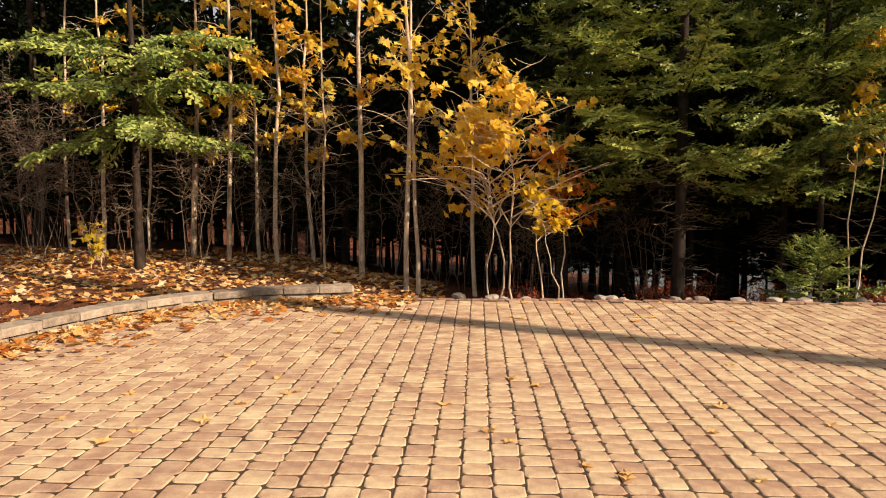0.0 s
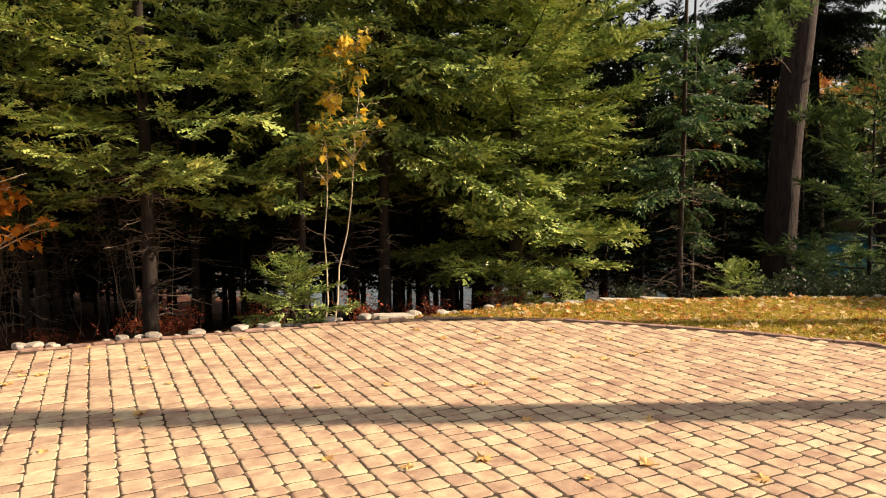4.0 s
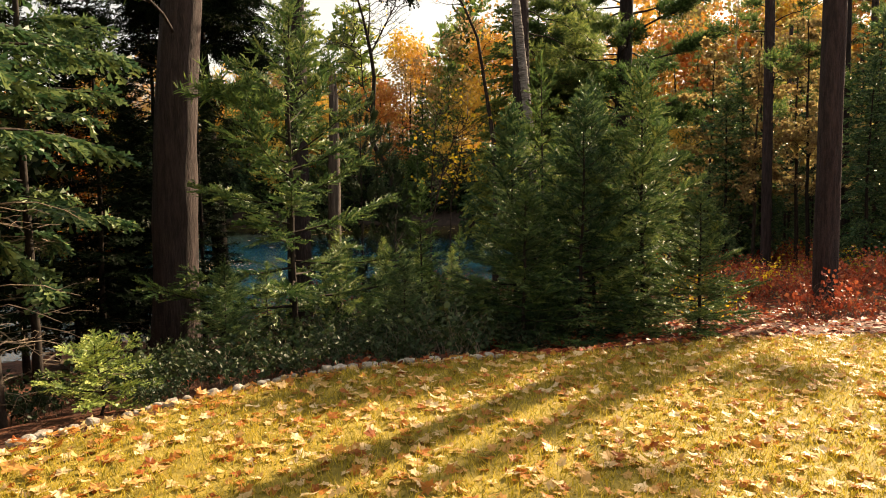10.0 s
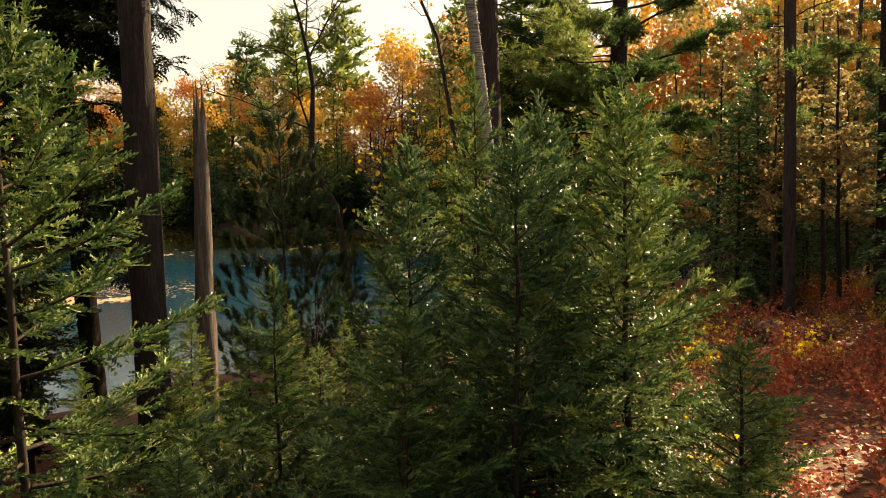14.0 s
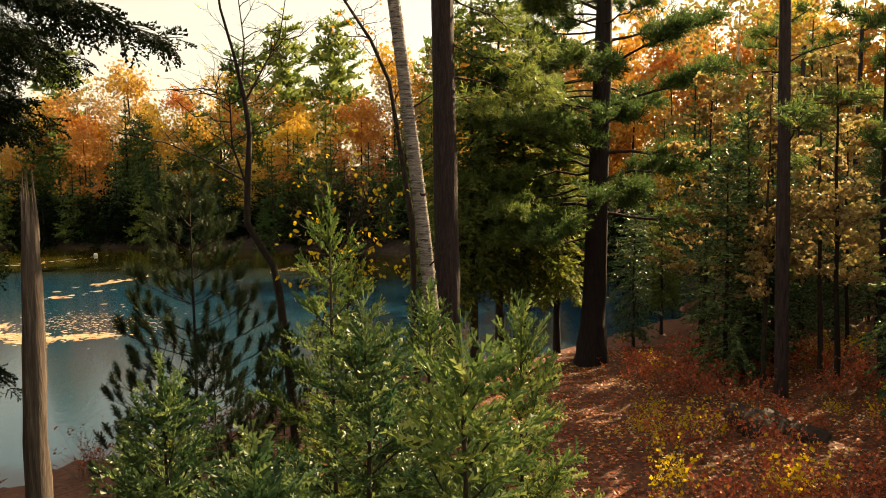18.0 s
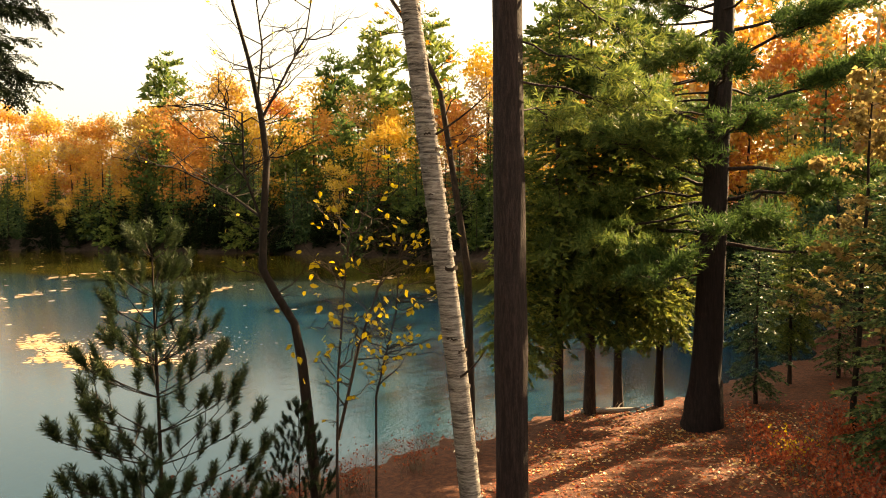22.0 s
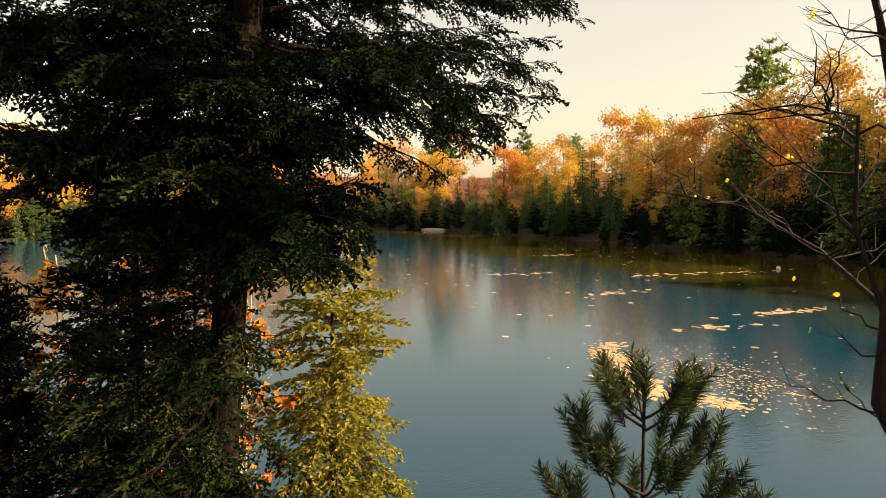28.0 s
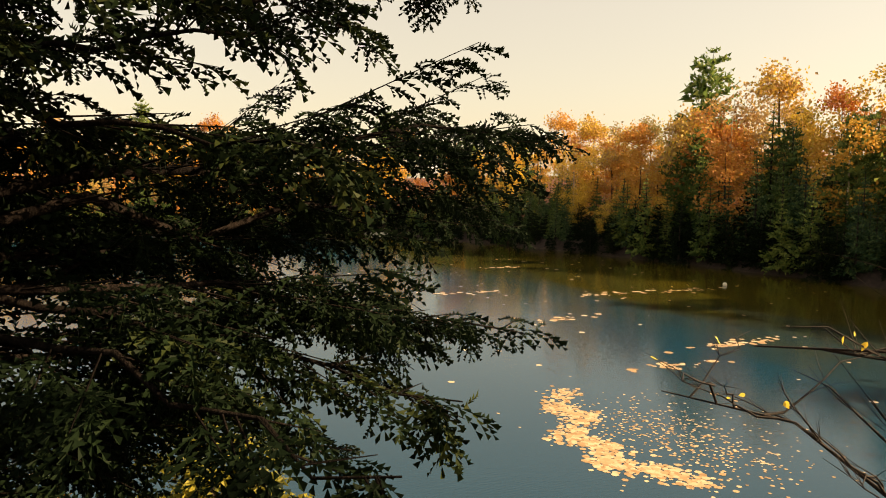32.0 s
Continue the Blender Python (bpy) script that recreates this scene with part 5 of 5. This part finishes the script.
# ---- far shore ----
def far_leafy(name, label, seed, H, mat, n=300):
    rng = np.random.default_rng(seed)
    t = thing(name, label, "tree", "far shore trees")
    wood = Soup()
    tube(wood, [(0, 0, -0.5), (0.1, 0, H * 0.5), (0, 0.2, H * 0.9)], [0.16, 0.12, 0.03], 5)
    O = []
    part("trunk", wood, BARK_DARK if seed < 33 else BARK_GREY, t)
    c = []
    while len(c) < 26:
        z = rng.uniform(0.22, 1.0)
        r = 0.3 * H * math.sin(math.pi * min(0.95, (z - 0.12) / 0.95)) ** 0.7
        a = rng.uniform(0, 6.3)
        c.append((r * rng.uniform(0.3, 1) * math.cos(a), r * rng.uniform(0.3, 1) * math.sin(a), z * H))
    c = np.array(c)
    s = Soup()
    n = int(n * 4.6)
    n = int(n * 1.9)
    o = c[rng.integers(0, len(c), n)] + rng.normal(size=(n, 3)) * 0.05 * H * np.array([1, 1, 0.8])
    place(s, LEAF_FLAT, o, rng.normal(size=(n, 3)), rng.normal(size=(n, 3)), H * 0.028 * rng.uniform(0.5, 1.2, n))
    part("crown", s, mat, t)
    return t


def far_conifer(name, label, seed, H, R, mat, rows, clear=0.08, power=0.9, arms=8, el=-12):
    rng = np.random.default_rng(seed)
    t = thing(name, label, "tree", "far shore trees")
    wood, s = Soup(), Soup()
    tube(wood, [(0, 0, -0.5), (0, 0, H * 0.97)], [0.18, 0.03], 5)
    part("trunk", wood, BARK_DARK, t)
    box = [[[], [], [], []] for _ in TW_FAR]
    for i in range(rows):
        f = (i + rng.uniform(0, 0.6)) / rows
        for q in range(arms):
            a = rng.uniform(0, 6.3)
            L = R * (1 - f) ** power * rng.uniform(0.55, 1.15) + 0.15
            d = np.array([math.cos(a), math.sin(a), math.tan(math.radians(el + 40 * f)) + 0.15 * rng.normal()])
            b = box[rng.integers(3)]
            b[0].append((0, 0, H * (clear + (1 - clear) * f))), b[1].append(d), b[2].append(UP), b[3].append(L)
            if L > 1.2:
                b[0].append(np.array((0, 0, H * (clear + (1 - clear) * f))) + 0.45 * L * unit(d)), b[1].append(d + 0.5 * rng.normal(size=3)), b[2].append(UP), b[3].append(L * 0.6)
    for tpl, b in zip(TW_FAR, box):
        place(s, tpl, *[np.array(c, float) for c in b])
    part("crown", s, mat, t)
    return t


# Far cedars take the shade-dark needles in place of shade at the water edge.
far_kinds = [far_leafy("far_maple", "autumn tree in gold and orange on the far shore", 31, 12, FAR_LEAF), far_leafy("far_maple", "autumn tree in rust and yellow on the far shore", 32, 14, FAR_LEAF, 340),
             far_leafy("far_poplar", "tall yellow poplar on the far shore", 33, 15, FAR_LEAF, 300),
             far_conifer("far_spruce", "dark pointed spruce on the far shore", 34, 11, 2.3, SPRUCE, 18, arms=7), far_conifer("far_cedar", "rounded dark cedar at the far water edge", 35, 7, 2.0, HEMLOCK_SHADED, 13, power=0.5, arms=7),
             far_conifer("far_pine", "tall white pine above the far woods", 36, 19, 4.6, PINE, 13, clear=0.3, power=0.5, arms=9, el=-4), far_conifer("far_fir", "green fir on the far hillside", 37, 13, 2.6, PINE, 19, arms=7)]
first = [True] * len(far_kinds)
shore_line = np.array(SHORE[15:])
seg = np.hypot(*np.diff(shore_line, axis=0).T)
cum = np.concatenate([[0], np.cumsum(seg)])
nrm = np.column_stack([np.diff(shore_line, axis=0)[:, 1], -np.diff(shore_line, axis=0)[:, 0]]) / seg[:, None]


def far_put(k, u, back, size):
    i = min(int(np.searchsorted(cum, u, side="right") - 1), len(seg) - 1)
    p = shore_line[i] + (shore_line[i + 1] - shore_line[i]) * (u - cum[i]) / seg[i] + nrm[i] * back
    if first[k]:
        first[k] = False
        stand(far_kinds[k], p[0], p[1], rngp.uniform(0, 360), size)
    else:
        again(far_kinds[k], p[0], p[1], rngp.uniform(0, 360), size)


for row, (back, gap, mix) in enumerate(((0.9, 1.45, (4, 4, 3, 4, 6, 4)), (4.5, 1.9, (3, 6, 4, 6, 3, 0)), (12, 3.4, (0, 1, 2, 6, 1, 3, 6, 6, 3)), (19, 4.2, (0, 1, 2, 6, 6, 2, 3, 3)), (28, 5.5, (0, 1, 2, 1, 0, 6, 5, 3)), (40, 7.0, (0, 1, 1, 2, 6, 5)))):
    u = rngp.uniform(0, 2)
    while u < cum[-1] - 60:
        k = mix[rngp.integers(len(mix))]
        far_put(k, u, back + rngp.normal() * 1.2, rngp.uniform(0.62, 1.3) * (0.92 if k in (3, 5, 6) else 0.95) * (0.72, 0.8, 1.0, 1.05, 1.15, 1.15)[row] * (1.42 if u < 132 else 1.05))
        u += gap * rngp.uniform(0.7, 1.3)
for u, back, s in ((121, 8, 1.0), (125, 9, 0.9), (94, 10, 1.05), (86, 12, 1.0), (108, 14, 0.95)):
    far_put(5, u, back, s)

# ---- leaves, grass, pads ----
def scatter(name, n, region, mat, size, label, category, template=LEAF5, seed=1, lift=0.015, keep=None, stand_up=0.35):
    rng = np.random.default_rng(seed)
    pts = []
    while len(pts) < n:
        x, y = rng.uniform(region[0], region[1], 4000), rng.uniform(region[2], region[3], 4000)
        ok = keep(x, y, rng) if keep else np.ones(4000, bool)
        pts += list(np.column_stack([x, y])[ok])
    pts = np.array(pts[:n])
    on = inside(PATIO, pts[:, 0], pts[:, 1])
    z = np.where(on, 0.003, ground_z(pts[:, 0], pts[:, 1])) + lift * rng.uniform(0.3, 2.2, n)
    s = Soup()
    a = rng.uniform(0, 6.3, n)
    place(s, template, np.column_stack([pts, z]), np.column_stack([np.cos(a), np.sin(a), stand_up * 0.6 * rng.normal(size=n)]), np.column_stack([stand_up * rng.normal(size=(n, 2)), np.ones(n)]), size * rng.uniform(0.6, 1.25, n))
    return single(name, s, mat, label, category, kind="stuff")


scatter("fallen_leaves_on_lawn", 4600, (7.5, 17.5, 0, 9.6), FALLEN, 0.1, "pale and tan maple leaves strewn on the grass", "leaves", seed=2, keep=lambda x, y, r: inside(LAWN, x, y) & ~inside(PATIO, x, y))
scatter("fallen_leaves_on_slope", 5200, (-11, 0, 8, 16), FALLEN, 0.13, "golden leaves heaped behind the low wall", "leaves", seed=3, keep=lambda x, y, r: ~inside(PATIO, x, y))
scatter("fallen_leaves_by_wall", 900, (-4.5, -0.4, 6.0, 9.6), FALLEN, 0.12, "golden leaves drifted against the low wall", "leaves", seed=4, keep=lambda x, y, r: inside(PATIO, x, y) & (off(PATIO, x, y) < np.abs(r.normal(size=x.shape)) * 0.6))
scatter("fallen_leaves_on_forest_floor", 34000, (14.5, 50, -8, 10), RED_LITTER, 0.10, "rust red leaves covering the forest floor", "leaves", template=LEAF_FLAT, seed=5, keep=lambda x, y, r: ~inside(SHORE, x, y) & ~inside(LAWN, x, y) & (r.uniform(size=x.shape) < np.clip(22 / np.maximum(x, 15) , 0, 1)))
scatter("pale_fallen_leaves", 9000, (15, 48, -8, 10), FALLEN, 0.11, "pale tan leaves strewn among the rust ones", "leaves", template=LEAF_FLAT, seed=15, keep=lambda x, y, r: ~inside(SHORE, x, y) & ~inside(LAWN, x, y) & (np.sin(0.9 * x) * np.cos(1.1 * y) + r.normal(size=x.shape) * 0.5 > 0.1))
scatter("fallen_leaves_on_stones", 500, (0, 15, 5, 10.2), FALLEN, 0.11, "dry leaves caught among the border stones", "leaves", seed=6, keep=lambda x, y, r: (off(TOP, x, y) < 0.35))
rngl = np.random.default_rng(9)
leaf_forms = []
for q in range(4):
    s = Soup()
    v = LEAF5[0].copy()
    v[:, 2] += 0.25 * (v[:, 0] - 0.4) ** 2 + 0.1 * rngl.normal(size=len(v)) * 0.4
    s.add(v, LEAF5[1])
    leaf_forms.append(s.mesh("fallen_leaf", FALLEN))
k = 0
while k < 120:
    x, y = rngl.uniform(-4, 10), rngl.uniform(2.6, 9.2)
    if not bool(inside(PATIO, np.array([x]), np.array([y]))[0]):
        continue
    ob = tagged(new("fallen_leaf", leaf_forms[k % 4]), "dry curled maple leaf lying on the pavers", "leaf", "leaves on the patio")
    ob.matrix_basis = pose(x, y, 0.006, rngl.normal() * 5, rngl.normal() * 5, rngl.uniform(0, 360)) @ Matrix.Scale(rngl.uniform(0.07, 0.125), 4)
    k += 1
BLADE = (np.array([(0, -0.06, 0), (0, 0.06, 0), (0.6, 0.02, 0.1), (1, 0, 0.28)], float), np.array([(0, 1, 2), (0, 2, 3)], int))


def grass(n, seed):
    rng = np.random.default_rng(seed)
    x, y = rng.uniform(6, 17.4, 5 * n), rng.uniform(0, 9.6, 5 * n)
    ok = inside(LAWN, x, y) & ~inside(PATIO, x, y)
    x, y = x[ok][:n], y[ok][:n]
    s = Soup()
    m = len(x)
    place(s, BLADE, np.column_stack([x, y, ground_z(x, y) - 0.005]), np.column_stack([rng.normal(size=(m, 2)) * 0.55, np.ones(m)]), rng.normal(size=(m, 3)), rng.uniform(0.03, 0.085, m))
    single("grass", s, GRASS, "short autumn grass turning yellow", "grass", kind="stuff")


grass(75000, 3)


def pads():
    rng = np.random.default_rng(12)
    spots = [(50.6, 44.4), (48.0, 41.5), (48.8, 39.7), (45.8, 37.9), (46.8, 36), (45.4, 34.3), (47.1, 32.7), (47.8, 31.0)]
    O, L = [], []
    for (x0, y0), (x1, y1) in zip(spots, spots[1:]):
        for q in range(170):
            k = rng.uniform()
            O.append((x0 + (x1 - x0) * k + rng.normal() * 0.5, y0 + (y1 - y0) * k + rng.normal() * 0.42)), L.append(rng.uniform(0.05, 0.19))
    for q in range(700):
        O.append((51 + rng.normal() * 2.4, 35.5 + rng.normal() * 3.2)), L.append(rng.uniform(0.04, 0.1))
    for q in range(150):
        O.append((rng.uniform(45, 105), rng.uniform(25, 120))), L.append(rng.uniform(0.08, 0.3))
    for q in range(9):
        cx, cy = rng.uniform(52, 100), rng.uniform(25, 110)
        for h in range(26):
            O.append((cx + rng.normal() * 2.5, cy + rng.normal() * 0.5)), L.append(rng.uniform(0.1, 0.4))
    O = np.array(O)
    keep = inside(SHORE, O[:, 0], O[:, 1])
    a = np.linspace(0, 2 * math.pi, 7)[:-1]
    disc = (np.column_stack([np.cos(a), np.sin(a), np.zeros(6)]), np.array([(0, 1, 2), (0, 2, 3), (0, 3, 4), (0, 4, 5)]))
    s = Soup()
    n = keep.sum()
    place(s, disc, np.column_stack([O[keep], np.full(n, WATER_Z + 0.006) + 0.004 * rng.uniform(size=n)]), np.column_stack([rng.normal(size=(n, 2)), np.zeros(n)]), np.tile(UP, (n, 1)), np.array(L)[keep])
    single("lily_pads", s, PADS, "tan lily pads and leaves floating on the lake", "lily pads", kind="stuff")


pads()


# ---- undergrowth ----
def bush(name, label, seed, mat, n=40, H=0.8, leaf=0.07, count=420):
    rng = np.random.default_rng(seed)
    t = thing(name, label, "bush", "undergrowth")
    wood, O = Soup(), []
    for q in range(n):
        pts, _ = bend(rng.normal(size=3) * (0.25, 0.25, 0), rng.uniform(0, 6.3), rng.uniform(45, 85), rng.uniform(10, 70), H * rng.uniform(0.5, 1.2), 5)
        pts[:, :] += 0.015 * rng.normal(size=pts.shape)
        tube(wood, pts, np.linspace(0.006, 0.002, 5), 3, cap=False)
        O += list(pts[2:])
    part("stem", wood, TWIG_DEAD, t)
    O = np.array(O)[rng.integers(0, len(O), count)] + 0.04 * rng.normal(size=(count, 3))
    s = Soup()
    place(s, LEAF_FLAT, O, rng.normal(size=(count, 3)), rng.normal(size=(count, 3)) + UP, leaf * rng.uniform(0.6, 1.3, count))
    part("crown", s, mat, t)
    return t


bush_r = stand(bush("bush", "low russet shrub on the forest floor", 41, RED_LITTER), 19.4, 1.4)
bush_g = stand(bush("bush", "low yellowing shrub under the trees", 42, YGREEN, count=300), 20.2, 3.0)
for q in range(110):
    x, y = rngp.uniform(18.6, 44), rngp.uniform(-5.5, 3.0)
    again(bush_r if q % 4 or x < 28 else bush_g, x, y, rngp.uniform(0, 360), rngp.uniform(0.4, 1.0) * (1 + (x - 18) / 40))
for q in range(26):
    x, y = rngp.uniform(1, 15), rngp.uniform(10.2, 13)
    again(bush_r, x, y, rngp.uniform(0, 360), rngp.uniform(0.3, 0.6))
bush_d = stand(bush("bush", "low dark green undergrowth on the bank", 44, REDPINE, 46, 0.8, 0.09, 520), 17.6, 6.8)
n_low = 0
while n_low < 70:
    x, y = rngp.uniform(15.4, 24.5), rngp.uniform(5.2, 11.5)
    if bool(inside(TOP, np.array([x]), np.array([y]))[0]) or x - 15 < 0.4 * (5 - y):
        continue
    n_low += 1
    again(bush_d, x, y, rngp.uniform(0, 360), rngp.uniform(0.4, 0.95))
for x, y, k in ((16.4, 7.6, 0.2), (19.2, 7.4, 0.3), (19.9, 8.6, 0.4), (20.8, 7.4, 0.33), (22.4, 8.7, 0.42), (17.9, 6.4, 0.26), (20.6, 9.9, 0.4)):
    again(fir_y, x, y, 97 * k * 10, 0.75 * k, wide=1.15)
n_low = 0
while n_low < 34:
    x, y = rngp.uniform(11.5, 17.5), rngp.uniform(6.5, 11.5)
    if bool(inside(TOP, np.array([x]), np.array([y]))[0]) or float(off(TOP, np.array([x]), np.array([y]))[0]) < 0.45:
        continue
    n_low += 1
    again(bush_d, x, y, rngp.uniform(0, 360), rngp.uniform(0.35, 0.7))
for x, y, k in ((21.0, 10.0, 0.5), (22.9, 9.6, 0.45), (24.9, 11.4, 0.5), (23.6, 8.2, 0.4), (25.6, 9.6, 0.45), (20.2, 11.2, 0.4), (26.8, 11.0, 0.4)):
    again(fir_t, x, y, 311 * k, k, wide=1.3)
for x, y, k in ((23.3, 11.6, 0.9), (24.6, 12.6, 1.1), (26.2, 12.8, 1.0), (22.0, 12.4, 1.0), (27.9, 10.0, 0.9), (29.4, 11.2, 1.0), (25.4, 8.4, 0.8)):
    again(bush_d, x, y, 200 * k, k)
pink = stand(bush("bush", "pale pink-tan shrub at the water edge", 43, RED_LITTER, 70, 1.2, 0.07, 300), 38.5, 12.6)
for x, y, s in ((36.5, 13.6, 1.0), (35.0, 14.6, 1.1), (40.5, 11.6, 0.9), (33.2, 15.2, 1.2), (30.5, 17.0, 1.0)):
    again(pink, x, y, 70 * s, s)


# ---- small things on and across the lake ----
def buoy():
    bm = bmesh.new()
    bmesh.ops.create_uvsphere(bm, u_segments=12, v_segments=8, radius=0.28)
    me = bpy.data.meshes.new("buoy")
    bm.to_mesh(me)
    bm.free()
    me.materials.append(WHITE)
    ob = tagged(new("buoy", me), "small white float on the water near the far shore", "buoy")
    ob.matrix_basis = pose(97.5, 74.9, WATER_Z + 0.12)


def plain(name, colour, rough=0.6):
    m, n, l, b = node_mat(name)
    no = n.new("ShaderNodeTexNoise")
    no.inputs["Scale"].default_value = 6
    r = ramp(n, [(0.35, tuple(c * 0.75 for c in colour)), (0.65, colour)])
    l.new(no.outputs[0], r.inputs[0])
    l.new(r.outputs[0], b.inputs["Base Color"])
    b.inputs["Roughness"].default_value = rough
    return m


WHITE, RED = plain("white_paint", (0.8, 0.78, 0.72)), plain("red_paint", (0.45, 0.05, 0.04), 0.4)


def canoe(x, y, turn):
    t = thing("canoe", "red canoe with a white band drawn up on the far bank", "canoe")
    hull, band = Soup(), Soup()
    u = np.linspace(-1, 1, 13)
    prof = []
    for k in u:
        w = 0.42 * (1 - abs(k) ** 2.4) + 0.01
        lift = 0.18 * abs(k) ** 3
        prof.append([(2.4 * k, w * math.cos(a), 0.42 + lift - 0.42 * math.sin(a)) for a in np.linspace(0, math.pi, 9)])
    v = np.array(prof)
    i, j = np.meshgrid(np.arange(12), np.arange(8), indexing="ij")
    a = (i * 9 + j).ravel()
    hull.add(v.reshape(-1, 3), np.stack([a, a + 9, a + 10, a + 1], 1))
    part("hull", hull, RED, t, smooth=True)
    for sgn in (0, 8):
        band = Soup()
        tube(band, v[:, sgn] + (0, 0, 0.02), 0.035, 5)
        part("gunwale", band, WHITE, t, "white gunwale")
    t.matrix_basis = pose(x, y, gz(x, y) + 0.02, 0, 0, turn)


canoe(115.6, 57.6, 100)


def shed(x, y, turn):
    """A small white hut with a low roof and a deck rail, glimpsed among the far trees."""
    t = thing("shed", "small white wooden shed with a brown roof on the far hillside", "shed")
    z = gz(x, y)

    def box(name, x0, x1, y0, y1, z0, z1, mat, parent, label=""):
        b = Soup()
        v = [(x0, y0, z0), (x1, y0, z0), (x1, y1, z0), (x0, y1, z0), (x0, y0, z1), (x1, y0, z1), (x1, y1, z1), (x0, y1, z1)]
        b.add(v, [[0, 3, 2, 1], [4, 5, 6, 7], [0, 1, 5, 4], [1, 2, 6, 5], [2, 3, 7, 6], [3, 0, 4, 7]])
        return part(name, b, mat, parent, label)
    wall = box("wall", -0.8, 0.8, -0.9, 0.9, -0.3, 2.0, WHITE, t)
    box("door", -0.83, -0.79, -0.3, 0.3, 0.0, 1.8, BARK_SNAG, wall, "grey plank door")
    r = Soup()
    r.add([(-1.1, -1.1, 1.9), (-1.1, 1.1, 1.9), (1.1, 1.1, 1.9), (1.1, -1.1, 1.9), (0, -1.1, 2.6), (0, 1.1, 2.6)], [[0, 1, 5, 4], [2, 3, 4, 5]])
    r.add([(-1.1, -1.1, 1.9), (1.1, -1.1, 1.9), (0, -1.1, 2.6)], [[0, 1, 2]])
    r.add([(-1.1, 1.1, 1.9), (1.1, 1.1, 1.9), (0, 1.1, 2.6)], [[0, 2, 1]])
    part("roof", r, BARK_PINE, t, "brown shingle roof")
    box("deck", -2.2, -0.8, -1.2, 3.6, -0.2, 0.0, BARK_SNAG, t, "weathered deck")
    for q in range(5):
        box("rail_post", -2.2, -2.1, -1.2 + 1.17 * q, -1.1 + 1.17 * q, 0.0, 0.9, WHITE, t)
    box("rail", -2.22, -2.08, -1.25, 3.6, 0.9, 0.98, WHITE, t)
    t.matrix_basis = pose(x, y, z + 0.25, 0, 0, turn)


BOULDERS = ((33.6, 0.1, 1.9, 1.5, 20), (32.2, -0.7, 0.9, 0.7, 70))
shed(121.0, 61.6, 30)
lg = thing("driftwood_log", "pale bleached log lying on the shore by the cedars", "log")
_s = Soup()
tube(_s, [(-1.1, 0.05, 0.02), (-0.4, 0, 0.06), (0.4, 0.03, 0.04), (1.2, -0.04, 0.1)], [0.07, 0.1, 0.09, 0.05], 9, 0.08, np.random.default_rng(3))
part("trunk", _s, BIRCH_CURL, lg, smooth=True)
_s = Soup()
tube(_s, [(0.3, 0, 0.08), (0.5, 0.2, 0.2), (0.7, 0.3, 0.3)], [0.035, 0.025, 0.01], 6)
part("branch_stub", _s, BIRCH_CURL, lg)
lg.matrix_basis = pose(46.9, 8.2, gz(46.9, 8.2) + 0.06, 0, 0, -62)
for x, y, sx, sz, a in BOULDERS:
    ob = tagged(new("boulder", stone_mesh(int(x * 7), 0.5, 0.7)), "dark mossy boulder half buried in fallen leaves", "boulder")
    ob.data.materials[0] = BANK_SHADE_BOULDER
    ob.matrix_basis = pose(x, y, gz(x, y) + 0.1, 4, -6, a) @ Matrix.Diagonal((sx, sx * 0.8, sz, 1))
bar = tagged(new("boulder", stone_mesh(91, 0.5, 0.35)), "long pale flat boulder at the far end of the lake", "boulder")
bar.matrix_basis = pose(91.2, 180.5, WATER_Z + 0.15, 0, 0, -20) @ Matrix.Diagonal((7.5, 4.0, 3.0, 1))
buoy()
